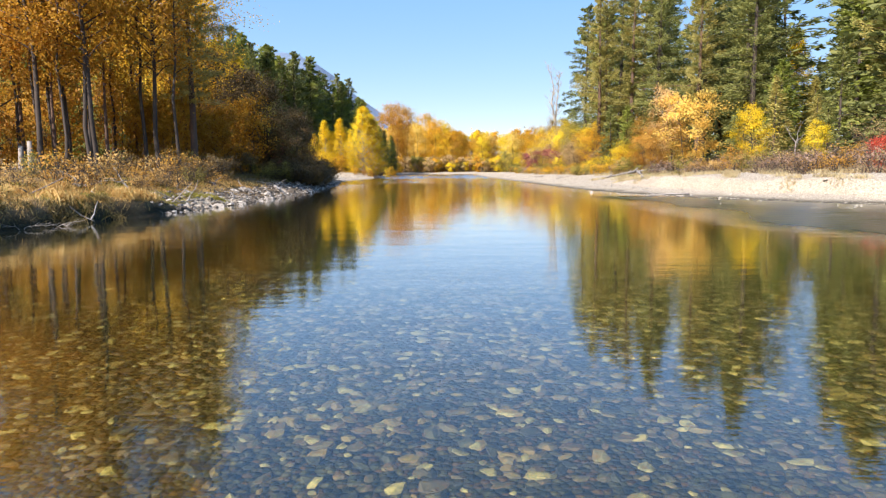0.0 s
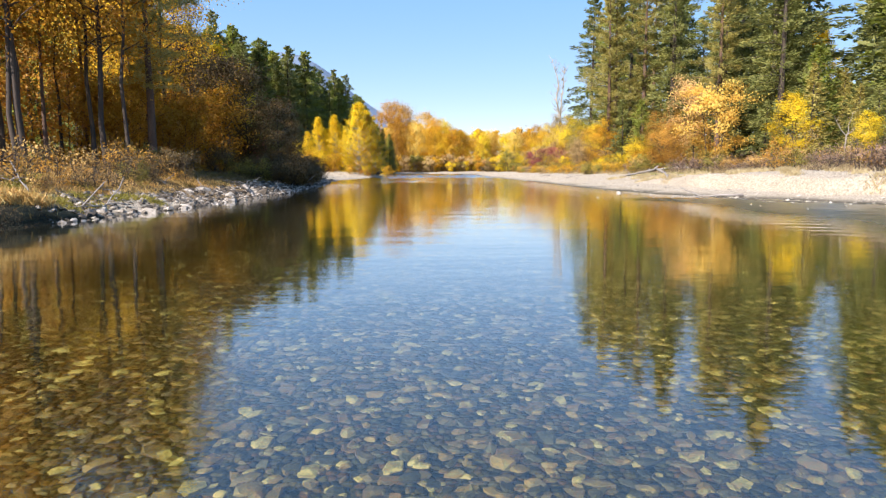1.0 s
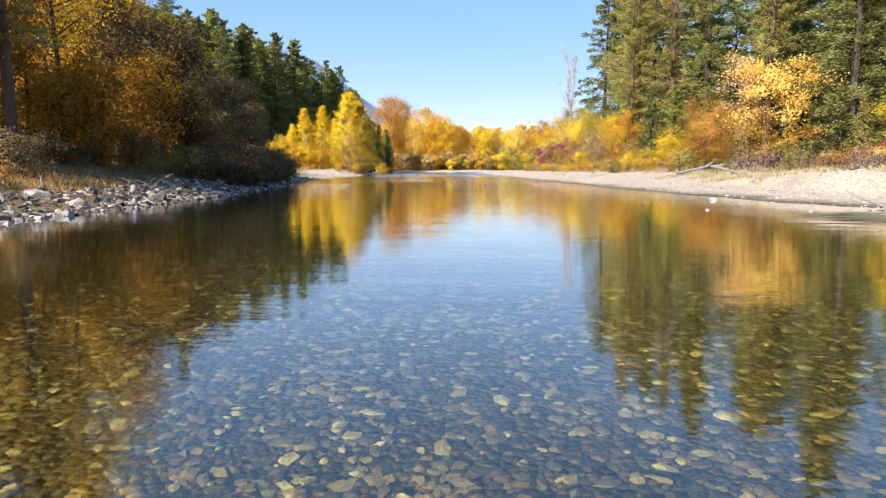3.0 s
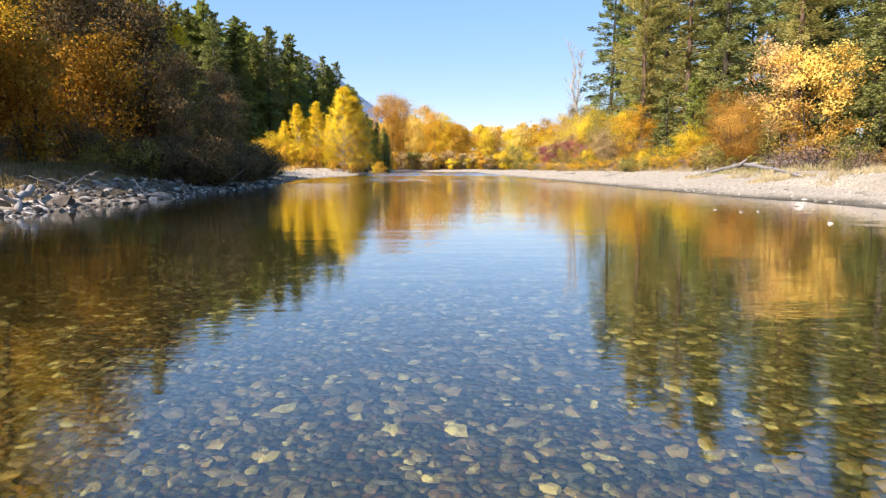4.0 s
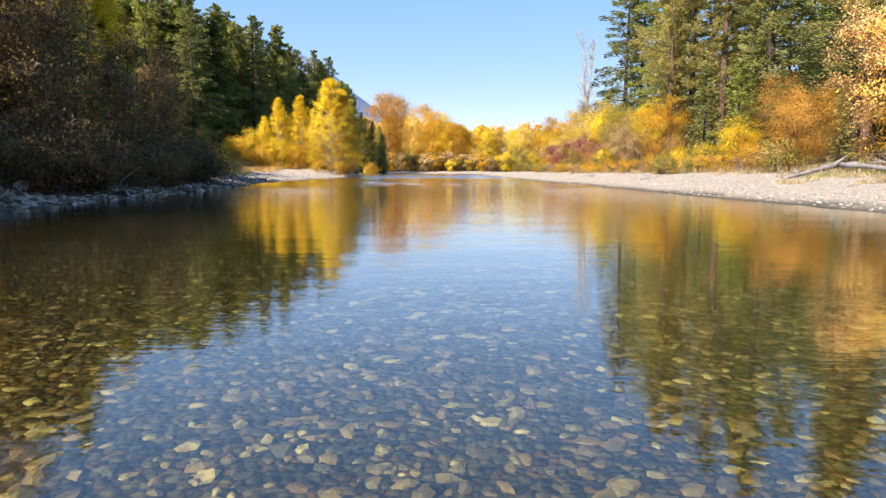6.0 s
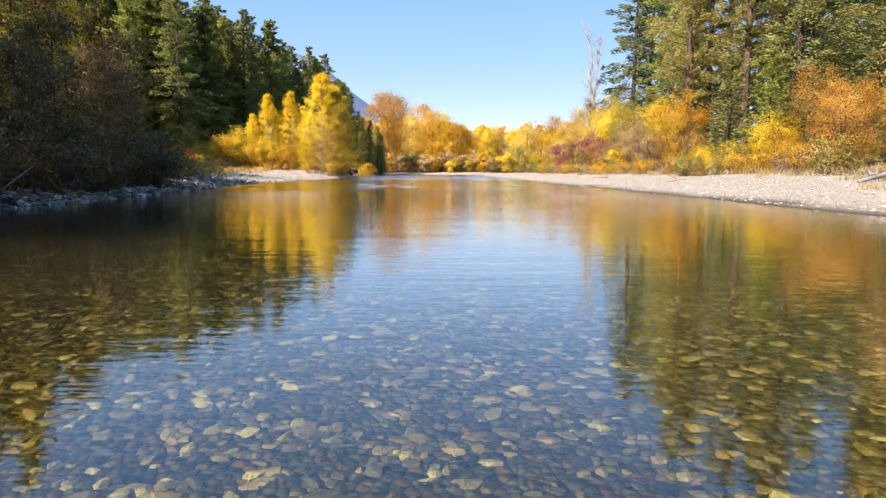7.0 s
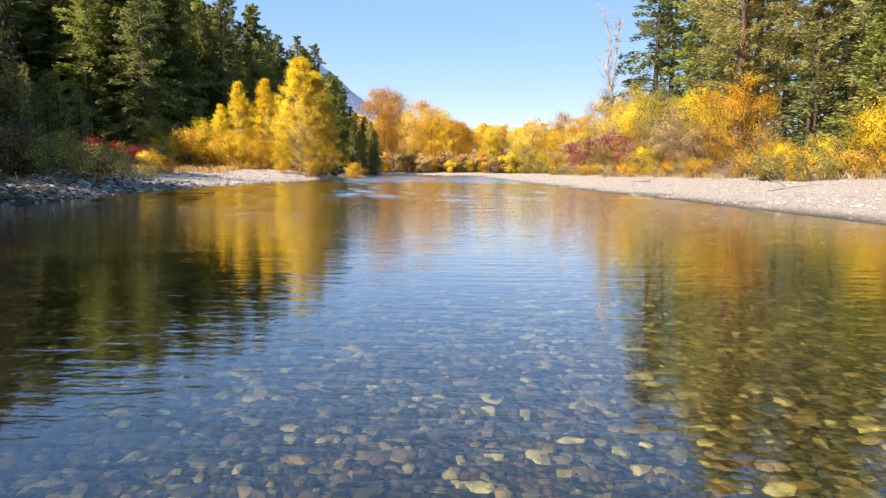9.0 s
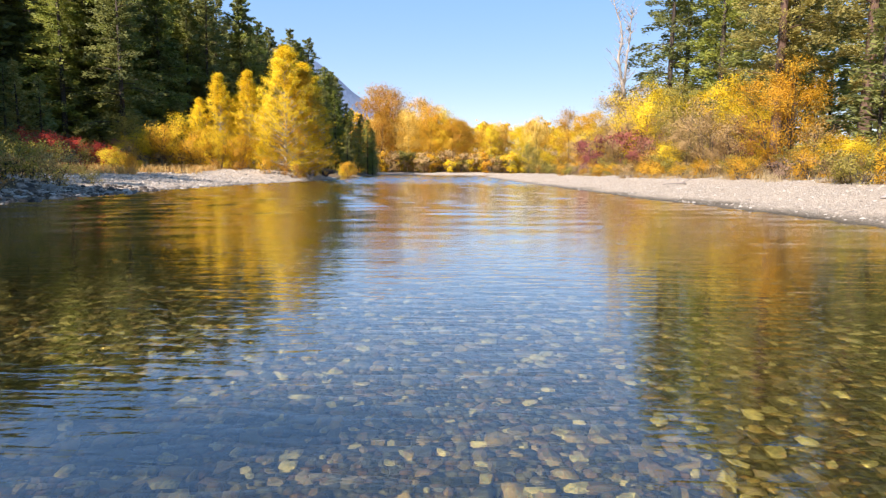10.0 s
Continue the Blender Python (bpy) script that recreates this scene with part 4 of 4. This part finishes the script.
for k in range(14):
    YOUNG.put(rng.uniform(-62, -38), rng.uniform(100, 126), rng.uniform(0.5, 1.1), label="shaded young fir on the wooded slope")
for k in range(5):
    YOUNG.put(rng.uniform(-75, -50), rng.uniform(140, 165), rng.uniform(0.4, 1.0))

# ---- dry brush on the banks
BRUSH = Kinds(*[broadleaf("dry_brush", "low rust-brown dry brush with bare twigs", "dry brush", 1.3, 0.9, 0.05, 18, 420, 0.11, mt, BARK, 7, 0.8, 0.2, 0.7, "shrub", bare=0.3) for mt in (RUST, DRYGRASS, SHADEBROWN)])
for k in range(46):
    y = rng.uniform(14, 40)
    BRUSH.put(np.interp(y, LEFT_Y, LEFT_X) - rng.uniform(1.2 if y < 22 else 3, 8), y, rng.uniform(0.45, 1.1))
DRYTWIG = Kinds(*[broadleaf("dry_brush", "low dusty pink-brown twiggy brush", "dry brush", 1.3, 1.0, 0.05, 24, 500, 0.09, mt, BARK, 8, 0.8, 0.2, 0.7, "shrub", bare=0.3) for mt in (DUSTY, DUSTY, RUST)])
for k in range(60):
    y = rng.uniform(26, 66)
    DRYTWIG.put(np.interp(y, RIGHT_Y, RIGHT_X) + rng.uniform(7.5, 16) + (3 if y > 48 else 0), y, rng.uniform(0.6, 1.3))

# ---- woods behind the first rows
OUNDER = Kinds(*[broadleaf("understorey_tree", "young orange cottonwood below the tall trees", "understorey", 7, 2.6, 0.06, 24, 3400, 0.23, mt, BARK, 3, 0.3, 0.5, 0.8, "tree") for mt in (ORANGE, RUST)])
for k in range(16):
    OUNDER.put(rng.uniform(-46, -24), rng.uniform(36, 58), rng.uniform(0.6, 1.3))
for k in range(14):
    OUNDER.put(rng.uniform(-23, -17), rng.uniform(44, 60), rng.uniform(0.6, 1.0), which=0)
for k in range(26):
    y = rng.uniform(52, 84)
    x = np.interp(y, LEFT_Y, LEFT_X) - rng.uniform(3.0, 14)
    DARKBRUSH.put(x, y, rng.uniform(0.5, 1.2))
for k in range(40):
    x, y = rng.uniform(46, 100), rng.uniform(62, 185)
    if not 0.53 < x / y < 0.63:
        HILLFIRS.put(x, y, rng.uniform(1.0, 1.35), label="dark fir in the woods behind")
for k in range(8):
    HILLFIRS.put(rng.uniform(-75, -45), rng.uniform(76, 90), rng.uniform(0.9, 1.15), label="dark fir in the woods behind")
for x, y, h in ((30, 83, 6), (34, 74, 7), (31, 66, 5), (36, 70, 8), (28.5, 96, 6), (33, 55, 6), (38, 46, 8), (45, 50, 9), (31, 112, 7), (30, 120, 8), (40, 76, 9), (47, 66, 10), (52, 52, 11)):
    YOUNG.put(x, y, h / 9)

for x, y, h in ((58, 100, 9), (60, 105, 11), (66, 113, 12), (54, 94, 8), (72, 122, 13), (49, 84, 8), (76, 130, 14), (44, 76, 7), (82, 140, 14), (36.5, 63, 7), (40, 69, 8), (50, 87, 10), (56, 97, 10), (34, 59, 5)):
    YOUNG.put(x, y, h / 9)

# ---------------------------------------------------------------- dead trees and driftwood
def dead_tree():
    """A bare snag: a trunk that forks into two crooked limbs with many thin twigs."""
    tree = thing("dead_tree", "bare grey snag with forked leafless limbs", "dead tree")
    wood = Tubes(7)
    wood.add([(0.3, 0, -0.5), (0.1, 0, 4), (0.25, 0.2, 8.5), (0, 0.1, 12.2)], (0.5, 0.42, 0.36, 0.3), 0.1)
    mesh_part("trunk", wood.mesh("snag_trunk", PALEBARK), tree)
    for pts, r in ((((0, 0.1, 12), (-0.5, 0, 14.2), (-0.95, 0, 16.6), (-0.4, 0.2, 19.4), (-0.75, 0.1, 21.4), (-1.35, 0.3, 23.2), (-2.1, 0.3, 25.6)), 0.25),
                   (((0, 0.1, 12), (0.25, 0.2, 14.5), (0.3, 0, 17), (0.75, 0.3, 19.6), (0.7, 0.2, 21.4), (1.0, 0.2, 23.4)), 0.2)):
        limb = Tubes(6)
        pts = np.array(pts, float)
        limb.add(pts, np.linspace(r, 0.04, len(pts)), 0.08)
        for i in range(44):
            u = rng.uniform(0.05, 1)
            q = np.array([np.interp(u, np.linspace(0, 1, len(pts)), pts[:, c]) for c in range(3)])
            a = rng.uniform(0, 6.28)
            ln = rng.uniform(0.5, 2.6) * (1.2 - 0.6 * u)
            tw = arc(q, (math.cos(a), math.sin(a), rng.uniform(0.5, 1.6)), ln, 0.12, 4, 0.05)
            limb.add(tw, (0.05, 0.038, 0.026, 0.012))
            for j in range(4):
                limb.add(arc(tw[rng.integers(1, 4)], (math.cos(a + rng.normal()), math.sin(a + rng.normal()), rng.uniform(0.2, 1.4)), ln * 0.5, 0, 3), (0.026, 0.018, 0.01))
        mesh_part("limb", limb.mesh("snag_limb", PALEBARK), tree)
    return tree


place(dead_tree(), 26.9, 153.6, 0, 1.0, 0.98)


def log_piece(name, label, pts, r0, r1, limbs=0, mat=DRIFT, group=""):
    """A fallen stem with broken ends and stubs; points are heights above the ground there."""
    ob = thing(name, label, "driftwood", group)
    pts = np.array([(x, y, height(x, y) + z) for x, y, z in pts])
    o = pts[0].copy()
    pts -= o
    fine = np.stack([np.interp(np.linspace(0, 1, 9), np.linspace(0, 1, len(pts)), pts[:, c]) for c in range(3)], 1)
    fine[1:-1] += rng.normal(size=(7, 3)) * r0 * 0.25
    t = Tubes(8)
    t.add(np.concatenate([fine[:1] + (fine[:1] - fine[1:2]) * 0.01, fine, fine[-1:]]), [0.01, *np.linspace(r0, r1, 9), 0.005], 0.1)
    mesh_part("stem", t.mesh("log_stem", mat), ob)
    for k in range(limbs):
        b = Tubes(5)
        q = fine[rng.integers(2, 8)]
        a = rng.uniform(0, 6.28)
        b.add(arc(q, (math.cos(a), math.sin(a), rng.uniform(0.1, 0.8)), rng.uniform(0.4, 1.4), 0.1, 4), (r1 * 0.8 + 0.02, r1 * 0.6 + 0.015, 0.02, 0.008), 0.1)
        mesh_part("branch", b.mesh("log_branch", mat), ob)
    ob.location = o
    return ob


log_piece("fallen_log", "weathered grey fallen log lying on the gravel bar", ((16.2, 64.6, 0.12), (18.4, 66.2, 0.3), (20.8, 68.0, 0.42)), 0.07, 0.15, 3)
log_piece("fallen_log", "weathered grey fallen log lying on the gravel bar", ((20.7, 68.1, 0.45), (18.7, 60, 0.26), (16.6, 53.2, 0.06)), 0.14, 0.05, 2)
log_piece("fallen_log", "bleached branch propped on a fallen log", ((20.9, 68.2, 0.4), (23.5, 67.5, 0.4), (26, 67.3, 0.2)), 0.09, 0.04, 2)
log_piece("fallen_log", "small grey driftwood log by the water", ((-10.9, 41.2, 0.3), (-10.2, 39.6, 0.12), (-9.6, 38.6, 0.02)), 0.1, 0.07, 2)
for k in range(26):
    y = rng.choice((rng.uniform(15, 34), rng.uniform(34, 80)))
    x = np.interp(y, LEFT_Y, LEFT_X) - rng.uniform(0.2, 3.2)
    a, ln = rng.uniform(0, 6.28), rng.uniform(0.5, 1.8)
    log_piece("driftwood_stick", "thin bleached driftwood stick on the bank", ((x, y, 0.05), (x + ln * 0.5 * math.cos(a), y + ln * 0.5 * math.sin(a), 0.12), (x + ln * math.cos(a), y + ln * math.sin(a), rng.uniform(0.03, 0.14))), 0.026, 0.01, 1, group="driftwood sticks")
for k in range(12):
    x, y = rng.uniform(13.5, 24), rng.uniform(28, 100)
    a, ln = rng.uniform(0, 6.28), rng.uniform(0.6, 2.5)
    log_piece("driftwood_stick", "thin bleached driftwood stick on the gravel bar", ((x, y, 0.05), (x + ln * 0.5 * math.cos(a), y + ln * 0.5 * math.sin(a), 0.1), (x + ln * math.cos(a), y + ln * math.sin(a), 0.08)), 0.06, 0.02, 1, group="driftwood sticks")


def bleached_branch(x, y, size, reach=1.0):
    """A dead branch washed up on the bank: arched stems with bare side twigs."""
    ob = thing("driftwood_branch", "bleached dead branch with bare twigs on the earth bank", "driftwood", "driftwood branches")
    for k in range(4):
        b = Tubes(5)
        a = rng.uniform(0, 6.28)
        p = arc((rng.normal() * 0.1, rng.normal() * 0.1, 0.02), (math.cos(a), math.sin(a), rng.uniform(0.4, 1.0)), rng.uniform(0.8, 1.9) * reach, -0.35, 6, 0.04)
        b.add(p, np.linspace(0.03, 0.008, 6), 0.1)
        for j in range(5):
            q = p[rng.integers(1, 6)]
            b.add(arc(q, (math.cos(a + rng.normal() * 0.8), math.sin(a + rng.normal() * 0.8), rng.uniform(-0.2, 0.7)), rng.uniform(0.25, 0.7), -0.1, 4), (0.018, 0.014, 0.009, 0.004))
        mesh_part("branch", b.mesh("bleached_branch", BLEACHED), ob)
    return place(ob, x, y, rng.uniform(0, 360), size, 1.0, 0.02)


def stump(x, y, h):
    ob = thing("tree_stump", "pale weathered broken stump on the grassy bank", "stump", "weathered stumps")
    t = Tubes(9)
    t.add([(0, 0, -0.2), (0.01, 0, 0.05), (0.03, 0.01, h * 0.5), (0.06, 0.02, h), (0.06, 0.02, h + 0.01)], (0.24, 0.17, 0.13, 0.115, 0.01), 0.14)
    mesh_part("stem", t.mesh("stump_stem", BLEACHED), ob)
    for k in range(4):
        r = Tubes(5)
        a = k * 1.6 + rng.uniform(0, 0.6)
        r.add(arc((0, 0, 0.12), (math.cos(a), math.sin(a), -0.15), rng.uniform(0.3, 0.55), -0.15, 4), (0.08, 0.06, 0.04, 0.015), 0.12)
        mesh_part("root", r.mesh("stump_root", BLEACHED), ob)
    return place(ob, x, y, rng.uniform(0, 360), 1.0, 1.0, 0.02)


for x, y, z in ((-14.2, 25, 0.9), (-13.5, 24, 0.7), (-10.95, 16.4, 0.4), (-10.75, 17.6, 0.4), (-10.4, 31, 0.6), (-11.0, 35.5, 0.7), (-11.6, 44, 0.8), (-12.4, 56, 1.0), (-13.6, 66, 1.0), (-14.5, 71, 1.1), (-15, 79, 1.0)):
    bleached_branch(x, y, z)
stump(-22.6, 35, 1.6)
stump(-23.8, 36, 1.3)


def bare_sapling():
    ob = thing("dead_sapling", "slender bare white sapling forked near the top", "dead tree")
    t = Tubes(6)
    t.add([(0, 0, -0.2), (0.03, 0, 1.0), (0.1, 0.02, 2.3)], (0.07, 0.055, 0.045), 0.08)
    mesh_part("trunk", t.mesh("sapling_trunk", BLEACHED), ob)
    for w, ln in (((-0.7, 0.1, 1.0), 1.5), ((0.25, 0, 1.0), 1.4), ((0.5, -0.2, 0.5), 0.6)):
        b = Tubes(5)
        p = arc((0.1, 0.02, 2.28), w, ln, 0.1, 5)
        b.add(p, (0.036, 0.03, 0.022, 0.014, 0.006))
        for j in range(5):
            b.add(arc(p[rng.integers(1, 5)], (rng.normal() * 0.7, rng.normal() * 0.5, rng.uniform(0.3, 1)), rng.uniform(0.2, 0.5), 0, 3), (0.012, 0.008, 0.004))
        mesh_part("limb", b.mesh("sapling_limb", BLEACHED), ob)
    return place(ob, 28, 51, 0)


bare_sapling()


def root_wad(x, y, size):
    ob = thing("root_wad", "dark uprooted stump with tangled roots on the spit", "driftwood")
    t = Tubes(8)
    t.add([(0, 0, 0.1), (0.5, 0.3, 0.45), (1.3, 0.8, 0.55)], (0.42, 0.34, 0.28), 0.15)
    mesh_part("stem", t.mesh("wad_stem", BARK), ob)
    for k in range(14):
        r = Tubes(5)
        a = rng.uniform(0, 6.28)
        r.add(arc((0, 0, 0.25), (-0.5 + 0.6 * rng.normal(), math.cos(a), math.sin(a) * 0.8 + 0.3), rng.uniform(0.7, 1.7), -0.1, 5), (0.12, 0.09, 0.06, 0.04, 0.015), 0.15)
        mesh_part("root", r.mesh("wad_root", BARK), ob)
    return place(ob, x, y, 20, size)


root_wad(-13.8, 138.5, 1.0)
root_wad(-14.6, 141, 0.8)

# ---------------------------------------------------------------- grass
def grass(name, label, spots, lo, hi, mat, lean=0.35, thick=1.0):
    """Dry grass: blades in tufts at the spots."""
    k = len(spots)
    hgt = rng.uniform(lo, hi, k)
    z = land(spots[:, 0], spots[:, 1])[0]
    c = np.stack([spots[:, 0], spots[:, 1], z + hgt * 0.45], 1)
    out = np.concatenate([rng.normal(size=(k, 2)) * lean, np.ones((k, 1))], 1)
    out /= np.linalg.norm(out, axis=1)[:, None]
    side = np.cross(out, rng.normal(size=(k, 3)))
    side /= np.linalg.norm(side, axis=1)[:, None]
    w = rng.uniform(0.006, 0.016, (k, 1)) * thick
    ln = hgt[:, None]
    v = np.stack([c - out * ln / 2 - side * w, c - out * ln / 2 + side * w, c + out * ln * 0.1 + side * w * 0.8, c + out * ln / 2 + rng.normal(size=(k, 3)) * ln * 0.08], 1)
    return tagged(new(name, leaf_mesh(name, v.reshape(-1, 3), mat)), label, "grass", kind="stuff")


def left_spots(n, a, b, near, far, per):
    y = rng.uniform(a, b, n)
    x = np.interp(y, LEFT_Y, LEFT_X) - near - (far - near) * rng.uniform(0, 1, n) ** 1.2
    return np.repeat(np.stack([x, y], 1), per, 0) + rng.normal(size=(n * per, 2)) * 0.17


def right_spots(n, a, b, near, far, per):
    y = rng.uniform(a, b, n)
    x = np.interp(y, RIGHT_Y, RIGHT_X) + near + (far - near) * rng.uniform(0, 1, n) ** 1.3
    return np.repeat(np.stack([x, y], 1), per, 0) + rng.normal(size=(n * per, 2)) * 0.2


grass("bank_grass", "short dry golden grass on the earth bank", left_spots(700, 8, 23, 0.5, 9, 26), 0.06, 0.22, DRYGRASS, 0.5, 0.6)
grass("bank_grass", "short dry golden grass above the rocky bank", left_spots(600, 23, 42, 2.4, 9, 26), 0.06, 0.24, DRYGRASS, 0.5, 0.6)
grass("bank_tussocks", "thick golden grass tussocks along the earth bank's edge", left_spots(45, 9, 24, 0.6, 5, 200), 0.18, 0.48, DRYGRASS, 0.7, 0.55)
grass("bank_weeds", "olive-green weeds in patches on the earth bank", left_spots(90, 9, 30, 0.6, 6, 130), 0.08, 0.26, OLIVE, 0.9, 0.8)
grass("overhanging_grass", "grass in dark shade colour hanging over the undercut bank", left_spots(24, 8, 21, 0.25, 0.8, 130), 0.12, 0.32, SHADEGRASS, 1.0, 0.6)
grass("bar_weeds", "green grass growing under the fallen log", np.stack([rng.uniform(17.8, 21.5, 1500), rng.uniform(60, 68.5, 1500)], 1)[rng.uniform(0, 1, 1500) < 0.7], 0.1, 0.32, SOFTGREEN, 0.5)
grass("bar_tussocks", "pale grass tussocks on the sandy bank", right_spots(60, 28, 62, 4.2, 9, 110), 0.12, 0.34, PALEGRASS, 0.6)
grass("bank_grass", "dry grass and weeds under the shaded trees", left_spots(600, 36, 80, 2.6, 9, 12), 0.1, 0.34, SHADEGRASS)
grass("bar_grass", "dry straw-coloured grass above the gravel bar", right_spots(800, 28, 150, 8.5, 18, 18), 0.2, 0.5, PALEGRASS)
grass("spit_grass", "straw grass at the back of the gravel spit", left_spots(500, 84, 140, 9, 18, 14), 0.3, 0.8, DRYGRASS)

# ---------------------------------------------------------------- stones
SEG = 5
ANG = np.arange(SEG) * 2 * math.pi / SEG
DOME = np.concatenate([np.stack([np.cos(ANG), np.sin(ANG), 0 * ANG - 0.35], 1), np.stack([0.8 * np.cos(ANG + 0.4), 0.8 * np.sin(ANG + 0.4), 0 * ANG + 0.55], 1), [(0, 0, 0.95)]])
DOMEFACES = np.array([f for i in range(SEG) for f in ((i, (i + 1) % SEG, SEG + i), ((i + 1) % SEG, SEG + (i + 1) % SEG, SEG + i), (SEG + i, SEG + (i + 1) % SEG, 2 * SEG))])


def stone_points(x, y, z, size, flat=(0.3, 0.6), jag=0.12):
    """Vertices of many rounded stones lying on the ground."""
    k = len(x)
    v = DOME[None] * (1 + rng.uniform(-jag, jag, (k, len(DOME), 1)))
    sc = np.stack([size * rng.uniform(0.8, 1.3, k), size * rng.uniform(0.55, 0.9, k), size * rng.uniform(*flat, k)], 1) / 2
    v = v * sc[:, None, :]
    tilt = rng.normal(size=(k, 2)) * 0.18
    v[:, :, 2] += v[:, :, 0] * tilt[:, :1] + v[:, :, 1] * tilt[:, 1:]
    a = rng.uniform(0, 2 * math.pi, k)
    c, s = np.cos(a)[:, None], np.sin(a)[:, None]
    v = np.stack([v[:, :, 0] * c - v[:, :, 1] * s, v[:, :, 0] * s + v[:, :, 1] * c, v[:, :, 2]], 2)
    return (v + np.stack([x, y, z], 1)[:, None, :]).reshape(-1, 3)


def stones(name, label, x, y, size, mat, flat=(0.3, 0.6), jag=0.12, smooth=True):
    v = stone_points(x, y, land(x, y)[0], size, flat, jag)
    f = (DOMEFACES[None] + (np.arange(len(x)) * len(DOME))[:, None, None]).reshape(-1, 3)
    return tagged(new(name, sheet(name, v, f, mat, smooth)), label, "stones", kind="stuff")


n = 92000
y = rng.uniform(1.2, 70, n) + np.abs(rng.normal(0, 2.5, n))
x = np.where(rng.uniform(0, 1, n) < 0.78, rng.uniform(-3.3, 4.1, n) + rng.normal(0, 1.1, n), rng.uniform(-8.5, 8.5, n))
keep = (np.interp(y, LEFT_Y, LEFT_X) + 0.3 < x) & (x < np.interp(y, RIGHT_Y, RIGHT_X) - 0.3)
x, y = x[keep], y[keep]
stones("riverbed_pebbles", "rounded brown, grey and tan pebbles under clear water", x, y, np.clip(rng.lognormal(-2.64, 0.36, len(x)), 0.03, 0.13) * np.interp(y, (8, 20, 40, 58), (1.3, 1.0, 1.0, 1.15)), BEDSTONE, (0.28, 0.55), 0.32, False)
n = 3800
y = rng.uniform(22.5, 95, n)
x = np.interp(y, LEFT_Y, LEFT_X) + 0.15 - 3.0 * rng.uniform(0, 1, n) ** 1.3
stones("bank_rocks", "loose grey angular rocks along the waterline", x, y, rng.lognormal(-1.7, 0.45, n), SHADEROCK, (0.35, 0.75), 0.22, False)
n = 7500
y = rng.uniform(22, 130, n)
x = np.interp(y, RIGHT_Y, RIGHT_X) + 0.3 + 10.0 * rng.uniform(0, 1, n)
stones("bar_cobbles", "pale rounded cobbles strewn over the gravel bar", x, y, np.clip(rng.lognormal(-2.6, 0.42, n), 0.04, 0.28), STONE)
n = 4500
y = rng.uniform(76, 146, n)
x = np.interp(y, LEFT_Y, LEFT_X) + 0.4 - 10 * rng.uniform(0, 1, n)
stones("spit_cobbles", "pale rounded cobbles strewn over the gravel spit", x, y, np.clip(rng.lognormal(-1.9, 0.45, n), 0.06, 0.5), STONE)

n = 60
y = rng.uniform(14, 40, n)
x = np.interp(y, RIGHT_Y, RIGHT_X) - 0.2 - 4.5 * rng.uniform(0, 1, n) ** 1.6
size = rng.uniform(0.06, 0.15, n)
v = stone_points(x, y, rng.uniform(-0.03, 0.005, n), size, (0.5, 0.7), 0.16)
f = (DOMEFACES[None] + (np.arange(n) * len(DOME))[:, None, None]).reshape(-1, 3)
tagged(new("shallows_stones", sheet("shallows_stones", v, f, STONE)), "pale stones breaking the surface of the shallows", "stones", kind="stuff")

boulder = thing("boulder", "cream-coloured rock standing in the shallows", "rock")
v = stone_points(np.zeros(1), np.zeros(1), np.zeros(1), np.array([0.32]), (0.6, 0.65), 0.2)
mesh_part("stone", sheet("boulder", v, DOMEFACES, STONE), boulder)
place(boulder, 9.6, 41.0, 0, 1.0, 1.0, 0.0)
boulder.location.z = 0.02

# single pebbles of the bed that the path passes close over
shapes = []
for k in range(12):
    v = stone_points(np.zeros(1), np.zeros(1), np.zeros(1), np.array([0.12]), (0.25, 0.5), 0.26)
    shapes.append(sheet("pebble", v, DOMEFACES, BEDSTONE_ONE))
for k in range(290):
    px, py = rng.uniform(-2.6, 4.0), rng.uniform(60.8, 69)
    ob = new("pebble", shapes[k % 12])
    ob.parent = ground
    ob.matrix_basis = pose(px, py, height(px, py) + 0.015, 0, 0, rng.uniform(0, 360)) @ Matrix.Scale(rng.uniform(0.7, 1.5), 4)

# larger single rocks of the bank and cobbles of the bar, nearest to the path
ROCKS = [sheet("rock", stone_points(np.zeros(1), np.zeros(1), np.zeros(1), np.array([0.36]), (0.4, 0.8), 0.25), DOMEFACES, SHADEROCK_ONE, False) for k in range(10)]
for k in range(170):
    py = rng.uniform(23.5, 58)
    px = np.interp(py, LEFT_Y, LEFT_X) - 0.1 - 2.6 * rng.uniform(0, 1) ** 1.4
    ob = new("rock", ROCKS[k % 10])
    ob.parent = ground
    ob.matrix_basis = pose(px, py, height(px, py) + 0.01, rng.normal() * 8, rng.normal() * 8, rng.uniform(0, 360)) @ Matrix.Scale(rng.uniform(0.4, 1.05), 4)
COBBLES = [sheet("cobble", stone_points(np.zeros(1), np.zeros(1), np.zeros(1), np.array([0.2]), (0.35, 0.6), 0.18), DOMEFACES, STONE_ONE) for k in range(10)]
for k in range(220):
    py = rng.uniform(36, 84)
    px = np.interp(py, RIGHT_Y, RIGHT_X) + 0.5 + 7 * rng.uniform(0, 1) ** 1.5
    ob = new("cobble", COBBLES[k % 10])
    ob.parent = ground
    ob.matrix_basis = pose(px, py, height(px, py) + 0.01, 0, 0, rng.uniform(0, 360)) @ Matrix.Scale(rng.uniform(0.3, 0.85), 4)
